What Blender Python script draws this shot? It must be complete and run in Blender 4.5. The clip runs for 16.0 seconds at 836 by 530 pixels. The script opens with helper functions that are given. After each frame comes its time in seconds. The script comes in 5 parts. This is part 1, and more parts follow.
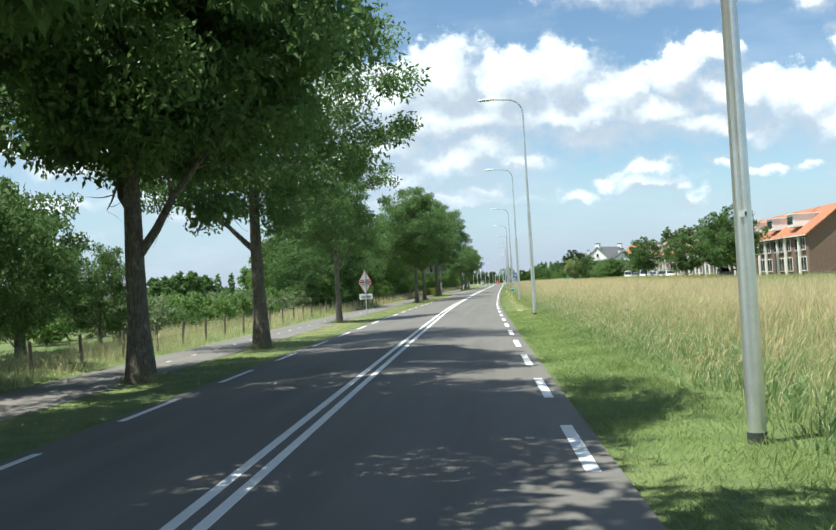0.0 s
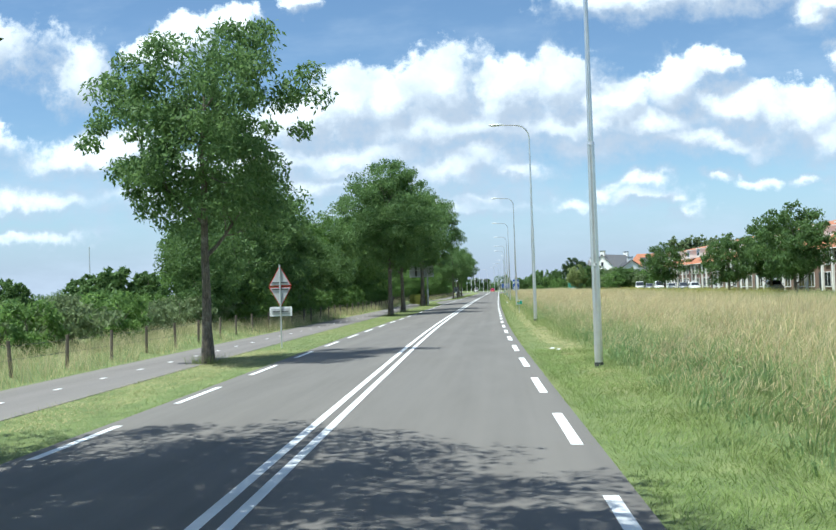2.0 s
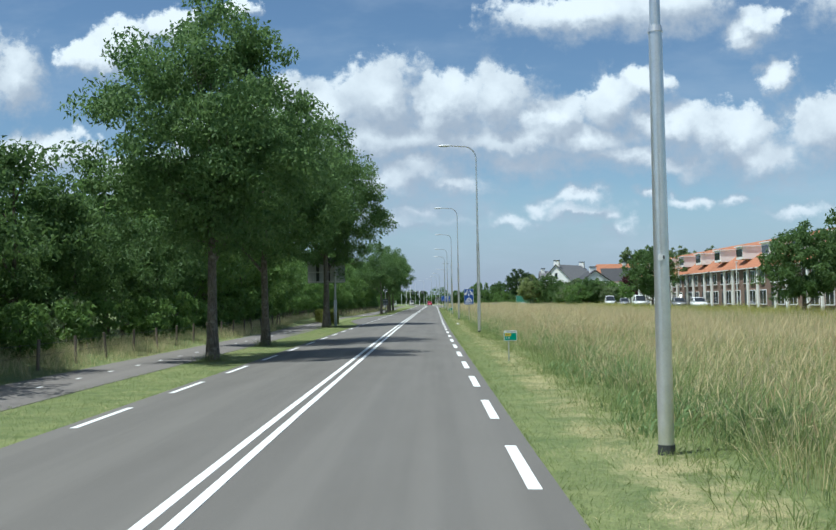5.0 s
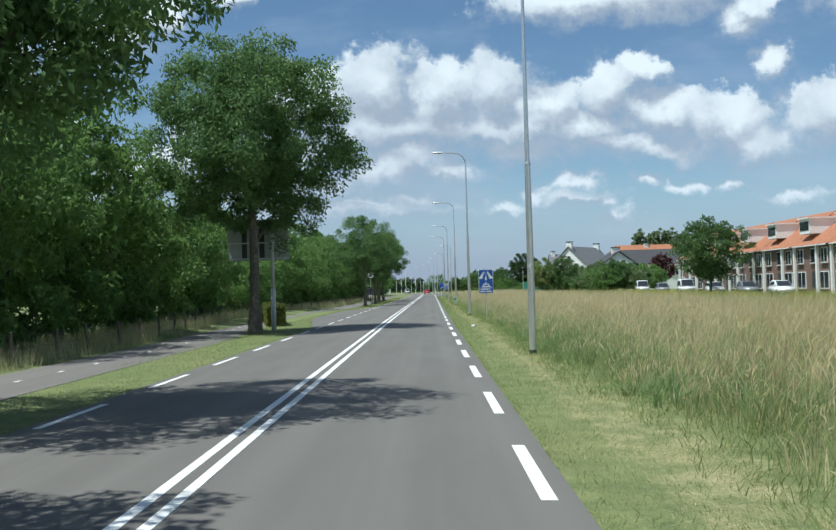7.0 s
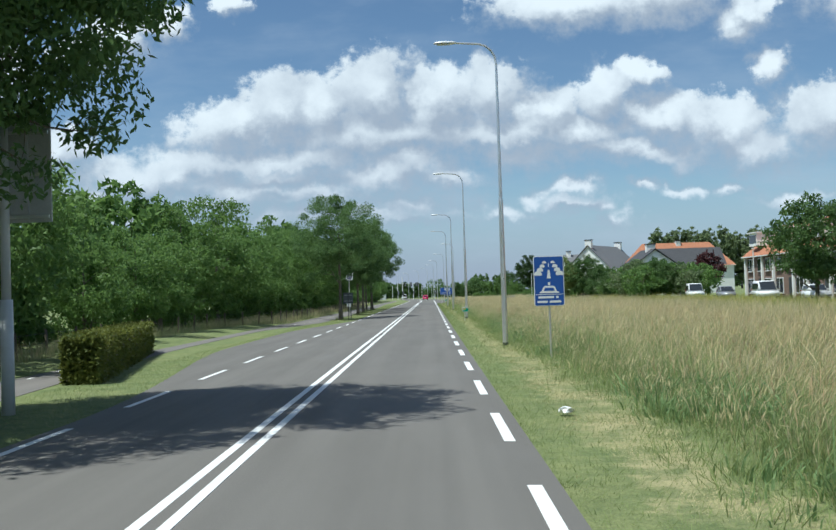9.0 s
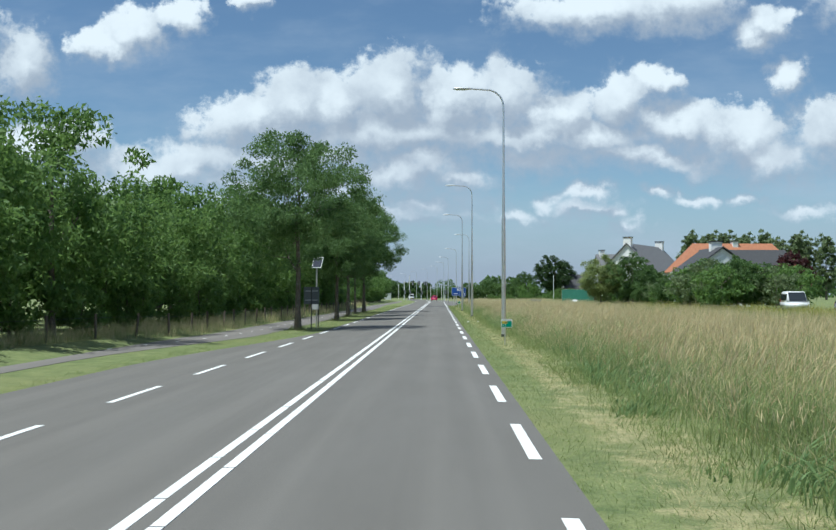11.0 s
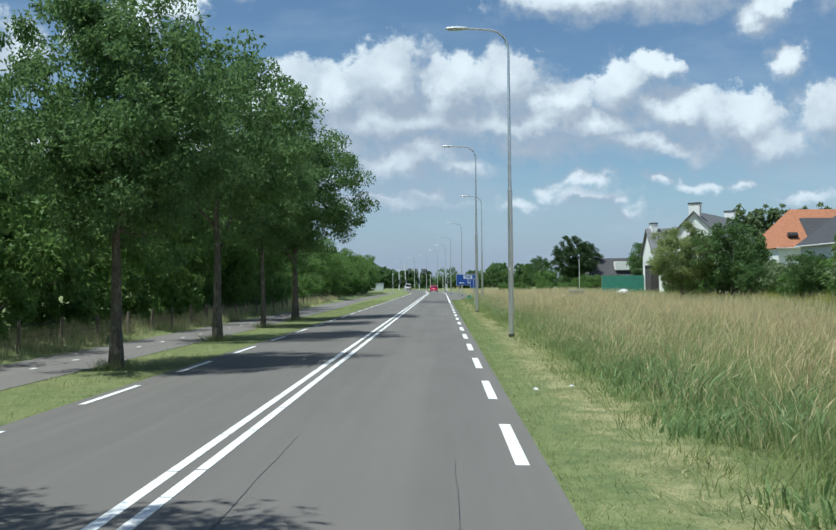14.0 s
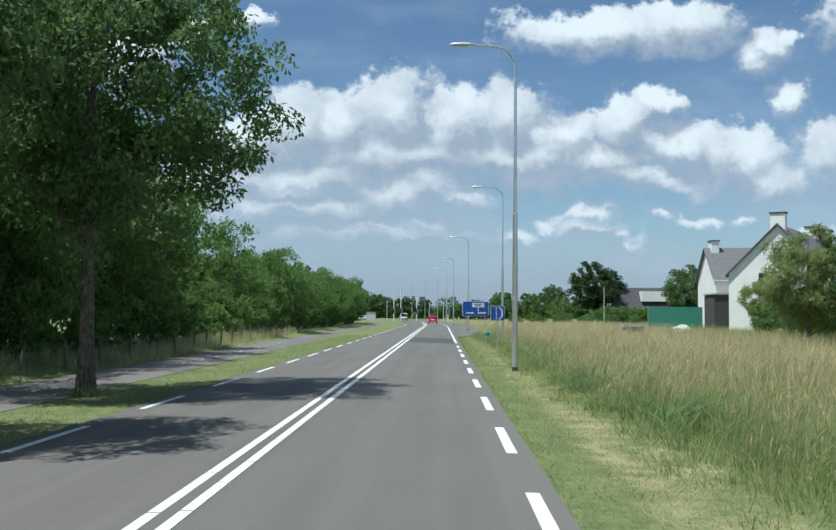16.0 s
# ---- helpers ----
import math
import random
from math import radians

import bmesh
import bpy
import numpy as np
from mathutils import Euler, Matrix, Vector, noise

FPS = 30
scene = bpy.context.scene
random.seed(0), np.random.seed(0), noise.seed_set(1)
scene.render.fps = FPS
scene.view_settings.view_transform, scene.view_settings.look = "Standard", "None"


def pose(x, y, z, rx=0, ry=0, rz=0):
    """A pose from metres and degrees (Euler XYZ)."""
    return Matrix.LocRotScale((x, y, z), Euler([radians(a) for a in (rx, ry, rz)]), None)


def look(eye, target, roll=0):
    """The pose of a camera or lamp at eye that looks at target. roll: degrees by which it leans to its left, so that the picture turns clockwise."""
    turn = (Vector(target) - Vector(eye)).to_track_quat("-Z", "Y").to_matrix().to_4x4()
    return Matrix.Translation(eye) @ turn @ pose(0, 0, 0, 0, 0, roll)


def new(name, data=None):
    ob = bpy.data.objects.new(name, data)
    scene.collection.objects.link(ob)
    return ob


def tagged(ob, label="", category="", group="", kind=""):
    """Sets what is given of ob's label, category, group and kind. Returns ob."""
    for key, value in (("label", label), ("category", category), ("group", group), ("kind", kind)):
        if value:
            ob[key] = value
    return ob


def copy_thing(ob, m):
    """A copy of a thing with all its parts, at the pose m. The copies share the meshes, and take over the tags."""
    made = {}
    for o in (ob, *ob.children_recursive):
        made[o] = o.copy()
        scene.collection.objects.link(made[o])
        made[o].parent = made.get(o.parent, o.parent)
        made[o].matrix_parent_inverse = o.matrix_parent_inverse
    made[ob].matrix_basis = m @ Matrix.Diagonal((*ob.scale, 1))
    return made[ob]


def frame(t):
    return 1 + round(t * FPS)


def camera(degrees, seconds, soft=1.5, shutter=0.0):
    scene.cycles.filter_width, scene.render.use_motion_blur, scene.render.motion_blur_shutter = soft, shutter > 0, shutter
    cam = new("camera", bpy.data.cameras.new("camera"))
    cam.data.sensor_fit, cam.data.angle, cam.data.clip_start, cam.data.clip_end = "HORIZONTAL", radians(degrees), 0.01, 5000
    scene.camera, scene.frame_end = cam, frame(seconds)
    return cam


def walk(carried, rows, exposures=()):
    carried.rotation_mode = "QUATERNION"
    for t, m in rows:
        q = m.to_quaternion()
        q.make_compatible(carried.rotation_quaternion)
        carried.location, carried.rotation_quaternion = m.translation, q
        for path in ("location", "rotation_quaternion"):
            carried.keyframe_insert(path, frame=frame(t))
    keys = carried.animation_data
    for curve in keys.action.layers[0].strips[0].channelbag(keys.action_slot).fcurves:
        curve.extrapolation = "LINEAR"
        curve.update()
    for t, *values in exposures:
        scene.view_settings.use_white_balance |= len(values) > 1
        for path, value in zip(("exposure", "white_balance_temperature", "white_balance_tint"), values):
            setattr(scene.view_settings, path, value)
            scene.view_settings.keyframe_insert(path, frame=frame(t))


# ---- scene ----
# camera: the passenger's place in a van, driving along the road axis (+y)
cam = camera(45.93, 16.0, soft=1.5)
# seconds, x, y, z, pitch, roll, yaw; up to 90 m the road swings gently to the right
WAY = (
    (0.0, 4.547, -0.039, 1.787, 1.151, 3.422, 5.030),
    (0.5, 4.284, 6.536, 1.802, 0.990, 1.505, 5.581),
    (1.0, 4.006, 13.138, 1.832, 1.579, 2.074, 4.966),
    (1.5, 3.834, 19.937, 1.826, 1.826, 2.384, 5.038),
    (2.0, 3.616, 27.272, 1.865, 1.445, 1.888, 4.661),
    (2.5, 3.451, 34.673, 1.848, 1.940, 3.104, 4.217),
    (3.0, 3.311, 41.951, 1.848, 1.272, 3.929, 1.098),
    (3.5, 3.118, 48.983, 1.856, 2.753, 2.225, 1.658),
    (6.0, 2.649, 87.002, 1.839, 1.361, 0.686, 0.615),
    (6.5, 2.628, 94.874, 1.781, 1.172, 1.328, 0.715),
    (7.0, 2.578, 102.798, 1.794, 1.381, 1.620, 0.766),
    (7.5, 2.490, 110.498, 1.749, 1.301, 0.803, 0.856),
    (8.0, 2.469, 118.55, 1.765, 1.742, 0.513, 0.786),
    (8.5, 2.482, 126.353, 1.800, 1.691, 1.424, 0.694),
    (9.0, 2.443, 134.517, 1.874, 1.682, 1.822, 0.675),
    (11.5, 2.292, 174.293, 1.770, 1.709, -0.359, 1.389),
    (12.0, 2.318, 182.551, 1.847, 1.376, -0.362, 1.442),
    (12.5, 2.367, 190.675, 1.867, 1.869, 0.499, 1.638),
    (13.0, 2.440, 198.915, 1.909, 1.851, 0.274, 1.593),
    (13.5, 2.505, 206.928, 1.912, 0.977, 0.138, 1.570),
    (14.0, 2.553, 215.025, 1.836, 1.099, 0.580, 1.356),
    (14.5, 2.551, 223.127, 1.839, 1.750, 0.387, 1.576),
    (15.0, 2.490, 231.684, 1.825, 2.124, -0.009, 1.631),
    (15.5, 2.465, 239.83, 1.791, 2.142, -0.242, 1.501),
    (16.0, 2.421, 248.010, 1.789, 2.831, -0.382, 1.371),
)


def eye_pose(x, y, z, pitch, roll, yaw):
    return pose(x, y, z, 0, 0, yaw) @ pose(0, 0, 0, pitch) @ pose(0, 0, 0, 0, roll) @ pose(0, 0, 0, 90)


walk(cam, [(t, eye_pose(*r)) for t, *r in WAY], exposures=[(t, e, k, 1.5) for t, e, k in ((0.0, 0.84, 6300), (0.5, 0.88, 6300), (1.0, 0.86, 6150), (1.5, 0.82, 5950), (2.0, 0.76, 5860), (2.5, 0.5, 5830), (3.0, 0.33, 5830), (16.0, 0.2, 5830))])

# ---- light: midday sun from the left, slightly behind ----
SUN_TO = Vector((0.37, 0.19, -1.0)).normalized()
sun = new("sun", bpy.data.lights.new("sun", "SUN"))
sun.data.energy, sun.data.angle, sun.data.color = 4.6, radians(0.53), (1.0, 0.955, 0.88)
sun.matrix_world = look((0, 0, 60), Vector((0, 0, 60)) + SUN_TO)

world = bpy.data.worlds.new("sky")
scene.world = world
world.use_nodes = True


class Nodes:
    """Short writing of node trees."""

    def __init__(self, tree):
        self.tree = tree

    def add(self, kind):
        return self.tree.nodes.new(kind)

    def put(self, socket, value):
        if isinstance(value, bpy.types.NodeSocket):
            self.tree.links.new(value, socket)
        elif value is not None:
            socket.default_value = value

    def math(self, op, a, b=None, c=None, clamp=False):
        node = self.add("ShaderNodeMath")
        node.operation, node.use_clamp = op, clamp
        for socket, value in zip(node.inputs, (a, b, c)):
            self.put(socket, value)
        return node.outputs[0]

    def vec(self, op, a, b=None, c=None, out=0):
        node = self.add("ShaderNodeVectorMath")
        node.operation = op
        for socket, value in zip(node.inputs, (a, b, c)):
            self.put(socket, value)
        return node.outputs[out]

    def noise(self, vector, scale, detail=4.0, rough=0.55, out="Fac", distortion=0.0):
        node = self.add("ShaderNodeTexNoise")
        self.put(node.inputs["Vector"], vector)
        node.inputs["Scale"].default_value, node.inputs["Detail"].default_value = scale, detail
        node.inputs["Roughness"].default_value, node.inputs["Distortion"].default_value = rough, distortion
        return node.outputs[out]

    def span(self, value, a, b, lo=0.0, hi=1.0, smooth=False):
        node = self.add("ShaderNodeMapRange")
        node.interpolation_type = "SMOOTHSTEP" if smooth else "LINEAR"
        for key, v in (("Value", value), ("From Min", a), ("From Max", b), ("To Min", lo), ("To Max", hi)):
            self.put(node.inputs[key], v)
        return node.outputs["Result"]

    def mix(self, fac, a, b, blend="MIX"):
        node = self.add("ShaderNodeMix")
        node.data_type, node.blend_type = "RGBA", blend
        self.put(node.inputs["Factor"], fac)
        for key, v in (("A", a), ("B", b)):
            socket = [s for s in node.inputs if s.name == key and s.type == "RGBA"][0]
            self.put(socket, (*v, 1.0) if isinstance(v, tuple) and len(v) == 3 else v)
        return [s for s in node.outputs if s.type == "RGBA"][0]


# cumulus heaps: centre (across, up) and half sizes, as slopes of the sight line; bank by bank
BANK_HIGH = ((-0.150, 0.196, 0.042, 0.042), (-0.100, 0.198, 0.045, 0.036), (-0.052, 0.208, 0.048, 0.046), (0.010, 0.196, 0.045, 0.034),
             (0.070, 0.202, 0.045, 0.042), (0.120, 0.184, 0.036, 0.030), (0.180, 0.196, 0.045, 0.034), (0.220, 0.214, 0.024, 0.018),
             (-0.045, 0.168, 0.16, 0.034), (0.09, 0.165, 0.13, 0.022), (-0.19, 0.175, 0.07, 0.03))
BANK_RIGHT = ((0.094, 0.142, 0.042, 0.018), (0.158, 0.156, 0.065, 0.026), (0.240, 0.172, 0.062, 0.028), (0.305, 0.160, 0.055, 0.032),
              (0.335, 0.140, 0.05, 0.026), (0.21, 0.138, 0.12, 0.014), (0.42, 0.165, 0.07, 0.04))
BANK_LOW = ((0.112, 0.093, 0.020, 0.010), (0.145, 0.103, 0.028, 0.010), (0.150, 0.086, 0.034, 0.009), (0.174, 0.082, 0.02, 0.008), (0.193, 0.066, 0.016, 0.010),
            (0.075, 0.076, 0.03, 0.007), (0.26, 0.099, 0.018, 0.007), (0.225, 0.105, 0.018, 0.006),
            (-0.02, 0.134, 0.06, 0.020), (0.018, 0.118, 0.04, 0.014), (-0.15, 0.124, 0.08, 0.016), (-0.25, 0.13, 0.06, 0.018),
            (-0.08, 0.085, 0.11, 0.010), (0.31, 0.097, 0.02, 0.006), (-0.34, 0.105, 0.08, 0.016), (-0.23, 0.098, 0.05, 0.010), (0.37, 0.086, 0.03, 0.007))
BANK_LEFT = ((-0.50, 0.105, 0.10, 0.016), (-0.42, 0.150, 0.09, 0.022), (-0.60, 0.165, 0.11, 0.026), (-0.50, 0.065, 0.08, 0.009), (-0.16, 0.143, 0.20, 0.020), (-0.10, 0.080, 0.16, 0.014), (-0.30, 0.128, 0.10, 0.030), (-0.20, 0.112, 0.11, 0.030), (-0.12, 0.106, 0.10, 0.028), (-0.05, 0.122, 0.08, 0.028), (-0.31, 0.088, 0.10, 0.014), (-0.02, 0.092, 0.06, 0.014))
BANK_TOP = ((0.165, 0.290, 0.11, 0.024), (0.235, 0.296, 0.08, 0.030), (0.318, 0.262, 0.026, 0.020), (0.333, 0.276, 0.028, 0.022), (0.345, 0.222, 0.022, 0.020),
            (-0.345, 0.256, 0.034, 0.020), (-0.312, 0.270, 0.036, 0.026), (-0.262, 0.284, 0.026, 0.020), (-0.43, 0.236, 0.04, 0.04), (-0.385, 0.156, 0.05, 0.026), (-0.195, 0.298, 0.02, 0.016),
            (-0.55, 0.27, 0.10, 0.04), (0.50, 0.30, 0.12, 0.04), (0.0, 0.46, 0.2, 0.05), (-0.4, 0.52, 0.18, 0.05), (0.5, 0.6, 0.2, 0.06), (-0.75, 0.17, 0.14, 0.04), (0.8, 0.2, 0.16, 0.05))


def build_sky():
    n = Nodes(world.node_tree)
    world.node_tree.nodes.clear()
    sky = n.add("ShaderNodeTexSky")
    sky.sky_type, sky.sun_disc = "NISHITA", False
    sky.sun_elevation, sky.sun_rotation = math.asin(-SUN_TO.z), math.atan2(-SUN_TO.x, -SUN_TO.y)
    sky.air_density, sky.dust_density, sky.ozone_density = 1.0, 0.05, 3.0
    way = n.add("ShaderNodeTexCoord").outputs["Generated"]
    axes = n.add("ShaderNodeSeparateXYZ")
    n.put(axes.inputs[0], way)
    ahead = n.math("MAXIMUM", n.math("ABSOLUTE", axes.outputs[1]), 0.05)
    flat = n.add("ShaderNodeCombineXYZ")
    n.put(flat.inputs[0], n.math("DIVIDE", axes.outputs[0], ahead))
    n.put(flat.inputs[1], n.math("DIVIDE", axes.outputs[2], ahead))
    place = flat.outputs[0]
    warp = n.noise(place, 17.0, 6.0, 0.6, out="Color")
    warp = n.vec("MULTIPLY", n.vec("SUBTRACT", warp, (0.5, 0.5, 0.5)), (0.095, 0.06, 0.0))
    fine = n.noise(place, 60.0, 6.0, 0.62)

    def heaps(p):
        best = None
        for cx, cy, rx, ry in BANK_HIGH + BANK_RIGHT + BANK_LOW + BANK_LEFT + BANK_TOP:
            d = n.vec("LENGTH", n.vec("MULTIPLY_ADD", p, (1 / rx, 1 / ry, 0.0), (-cx / rx, -cy / ry, 0.0)), out="Value")
            best = d if best is None else n.math("SMOOTH_MIN", best, d, 0.35)
        return best

    p = n.vec("ADD", place, warp)
    here = heaps(p)
    above = heaps(n.vec("ADD", p, (-0.010, 0.022, 0.0)))
    edge = n.math("ADD", here, n.math("MULTIPLY", n.math("SUBTRACT", fine, 0.5), n.span(axes.outputs[2], 0.06, 0.15, 2.2, 1.3)))
    lumps = n.noise(place, 26.0, 5.0, 0.55)
    lit = n.math("ADD", n.math("MULTIPLY", n.math("SUBTRACT", above, here), 1.3), n.math("MULTIPLY", n.math("SUBTRACT", lumps, 0.5), 1.35))
    lit = n.span(lit, -0.4, 1.2, smooth=True)
    soft = n.span(axes.outputs[2], 0.09, 0.16, 1.0, 0.0)
    cover = n.span(edge, n.math("ADD", n.span(lit, 0.0, 0.6, 1.35, 1.15), n.math("MULTIPLY", soft, 0.45)), n.math("SUBTRACT", n.span(lit, 0.0, 0.6, 0.3, 0.75), n.math("MULTIPLY", soft, 0.75)), smooth=True)
    veil = n.noise(n.vec("MULTIPLY", place, (1.0, 3.0, 1.0)), 5.0, 5.0, 0.6)
    low = n.span(axes.outputs[2], 0.0, 0.16, 1.0, 0.0)
    veil = n.math("MULTIPLY", n.span(veil, 0.42, 0.75, smooth=True), n.math("ADD", 0.25, n.math("MULTIPLY", low, 0.45)))
    cloud = n.mix(lit, (4.7, 5.2, 6.1), (10.2, 10.5, 10.8))
    cloud = n.mix(n.math("MULTIPLY", low, 0.55), cloud, (5.0, 5.7, 6.9))
    haze = n.span(axes.outputs[2], 0.0, 0.11, 0.75, 0.0, smooth=True)
    blue = n.mix(haze, sky.outputs[0], (3.0, 3.7, 5.8))
    blue = n.mix(veil, blue, (5.6, 6.3, 7.4))
    # broken cloud goes on above and behind, unseen, added to whiten the skylight
    aloft = n.math("MULTIPLY", n.span(n.noise(way, 2.6, 5.0, 0.6), 0.50, 0.62, smooth=True), n.span(axes.outputs[2], 0.36, 0.52, smooth=True))
    blue = n.mix(aloft, blue, (5.6, 5.8, 6.2))
    colour = n.mix(cover, blue, cloud)
    back = n.add("ShaderNodeBackground")
    n.put(back.inputs["Color"], colour)
    back.inputs["Strength"].default_value = 0.075
    n.tree.links.new(back.outputs[0], n.add("ShaderNodeOutputWorld").inputs[0])


build_sky()


# the road's gentle swing before the straight: change of heading, and where it begins and ends
SWING = ((0.0175, 55.0, 90.0), (0.005, 115.0, 175.0), (0.006, 0.0, 50.0))


def swing(y):
    """How far the road's axis lies to the right of the later straight."""
    off = 0.0
    for k, a, b in SWING:
        left = max(0.0, b - y)
        near = min(left, b - a)
        off += k * (near * near / (2 * (b - a)) + left - near)
    return off


def swings(ys):
    return np.array([swing(v) for v in ys])


def heading(y):
    """The road's turn to the left of the y axis, in degrees."""
    return math.degrees(sum(k * min(1.0, max(0.0, (b - y) / (b - a))) for k, a, b in SWING))


# ---- materials ----
def material(name, rough=0.8, metal=0.0):
    m = bpy.data.materials.new(name)
    m.use_nodes = True
    n = Nodes(m.node_tree)
    shader = m.node_tree.nodes["Principled BSDF"]
    shader.inputs["Roughness"].default_value, shader.inputs["Metallic"].default_value = rough, metal
    return m, n, shader


def plain(name, colour, rough=0.6, metal=0.0, grain=0.12, size=8.0, bump=0.0, bump_size=60.0, dirt=0.0):
    """A painted or natural surface with variation at two scales."""
    m, n, s = material(name, rough, metal)
    at = n.add("ShaderNodeTexCoord").outputs["Object"]
    coarse, fine = n.noise(at, size, 4.0), n.noise(at, size * 9.0, 3.0)
    f = n.span(n.math("ADD", n.math("MULTIPLY", coarse, 0.6), n.math("MULTIPLY", fine, 0.4)), 0.3, 0.7)
    dark = tuple(c * (1 - grain) for c in colour)
    lite = tuple(min(1.0, c * (1 + grain)) for c in colour)
    col = n.mix(f, dark, lite)
    if dirt:
        col = n.mix(n.math("MULTIPLY", n.span(n.noise(at, size * 0.35, 5.0), 0.5, 0.75), dirt), col, (0.16, 0.14, 0.11))
    n.put(s.inputs["Base Color"], col)
    if bump:
        b = n.add("ShaderNodeBump")
        b.inputs["Strength"].default_value, b.inputs["Distance"].default_value = bump, 0.01
        n.put(b.inputs["Height"], n.noise(at, bump_size, 3.0))
        n.put(s.inputs["Normal"], b.outputs[0])
    return m


def asphalt(name, base):
    m, n, s = material(name, 0.82)
    at = n.add("ShaderNodeTexCoord").outputs["Object"]
    grit = n.noise(at, 160.0, 3.0, 0.7)
    blotch = n.noise(n.vec("MULTIPLY", at, (1.0, 0.18, 1.0)), 0.9, 5.0)
    track = n.noise(n.vec("MULTIPLY", at, (1.6, 0.02, 1.0)), 1.0, 3.0)
    col = n.mix(n.span(grit, 0.35, 0.68), tuple(c * 0.78 for c in base), tuple(c * 1.2 for c in base))
    col = n.mix(n.span(blotch, 0.42, 0.7, 0.0, 0.35), col, tuple(c * 0.72 for c in base))
    col = n.mix(n.span(track, 0.45, 0.62, 0.0, 0.4), col, tuple(c * 1.25 for c in base))
    n.put(s.inputs["Base Color"], col)
    b = n.add("ShaderNodeBump")
    b.inputs["Strength"].default_value, b.inputs["Distance"].default_value = 0.35, 0.004
    n.put(b.inputs["Height"], grit)
    n.put(s.inputs["Normal"], b.outputs[0])
    n.put(s.inputs["Roughness"], n.span(blotch, 0.3, 0.7, 0.75, 0.9))
    return m


def leafy(name, dark, lite, glow=0.35, rough=0.55, scale=0.6, patch=0.45):
    """Leaves and blades: colour by piece and by place, light passing through."""
    m, n, s = material(name, rough)
    at = n.add("ShaderNodeTexCoord").outputs["Object"]
    each = n.add("ShaderNodeNewGeometry").outputs["Random Per Island"]
    f = n.math("ADD", n.math("MULTIPLY", each, 1.0 - patch), n.math("MULTIPLY", n.span(n.noise(at, scale, 4.0), 0.3, 0.7), patch))
    col = n.mix(f, dark, lite)
    n.put(s.inputs["Base Color"], col)
    s.inputs["Specular IOR Level"].default_value = 0.25
    thin = n.add("ShaderNodeBsdfTranslucent")
    n.put(thin.inputs[0], n.mix(0.5, col, tuple(min(1, c * 1.6) for c in lite)))
    both = n.add("ShaderNodeMixShader")
    both.inputs[0].default_value = glow
    n.tree.links.new(s.outputs[0], both.inputs[1])
    n.tree.links.new(thin.outputs[0], both.inputs[2])
    n.tree.links.new(both.outputs[0], n.tree.nodes["Material Output"].inputs[0])
    return m


def turf(name):
    """The ground sheet: grass, soil and straw by place."""
    m, n, s = material(name, 0.95)
    at = n.add("ShaderNodeTexCoord").outputs["Object"]
    axes = n.add("ShaderNodeSeparateXYZ")
    n.put(axes.inputs[0], at)
    across = axes.outputs[0]          # metres from the road's axis
    for k, a, b in SWING:
        left = n.math("MAXIMUM", n.math("SUBTRACT", b, axes.outputs[1]), 0.0)
        near = n.math("MINIMUM", left, b - a)
        off = n.math("ADD", n.math("DIVIDE", n.math("MULTIPLY", near, near), 2 * (b - a)), n.math("MAXIMUM", n.math("SUBTRACT", left, b - a), 0.0))
        across = n.math("SUBTRACT", across, n.math("MULTIPLY", off, k))
    big, mid, fine = n.noise(at, 0.12, 4.0), n.noise(at, 1.6, 5.0, 0.65), n.noise(at, 38.0, 4.0, 0.7)
    lush = n.mix(n.span(mid, 0.35, 0.65), (0.10, 0.155, 0.045), (0.20, 0.26, 0.085))
    dry = n.mix(n.span(n.math("ADD", n.math("MULTIPLY", mid, 0.6), n.math("MULTIPLY", n.noise(at, 6.0, 4.0, 0.7), 0.4)), 0.38, 0.62), (0.11, 0.155, 0.05), (0.245, 0.275, 0.105))
    col = n.mix(n.span(axes.outputs[1], 30.0, 80.0), lush, dry)
    col = n.mix(n.span(big, 0.48, 0.72, 0.0, 0.5), col, (0.28, 0.27, 0.11))
    meadow = n.math("MULTIPLY", n.span(across, 6.5, 9.0), n.span(across, 30.0, 24.0))
    col = n.mix(n.math("MULTIPLY", meadow, n.span(mid, 0.3, 0.6, 0.35, 0.85)), col, (0.27, 0.215, 0.10))
    # mown straw lies in a wavering swath at the foot of the tall grass
    swath = n.math("ADD", across, n.math("MULTIPLY", n.math("SUBTRACT", n.noise(at, 1.3, 6.0, 0.75), 0.5), 2.2))
    inside = n.math("MULTIPLY", n.span(swath, 4.35, 4.75, smooth=True), n.span(swath, 5.9, 5.5, smooth=True))
    along = n.span(axes.outputs[1], 35.0, 65.0)
    col = n.mix(n.math("MULTIPLY", n.math("MULTIPLY", inside, along), n.math("MULTIPLY", n.span(mid, 0.40, 0.6, 0.15, 0.9), n.span(n.noise(at, 0.35, 3.0), 0.38, 0.58, 0.45, 1.0))), col, (0.46, 0.40, 0.21))
    col = n.mix(n.span(fine, 0.40, 0.72, 0.0, 0.55), col, (0.055, 0.075, 0.022))
    n.put(s.inputs["Base Color"], col)
    b = n.add("ShaderNodeBump")
    b.inputs["Strength"].default_value, b.inputs["Distance"].default_value = 0.9, 0.05
    n.put(b.inputs["Height"], n.noise(at, 24.0, 5.0))
    n.put(s.inputs["Normal"], b.outputs[0])
    return m


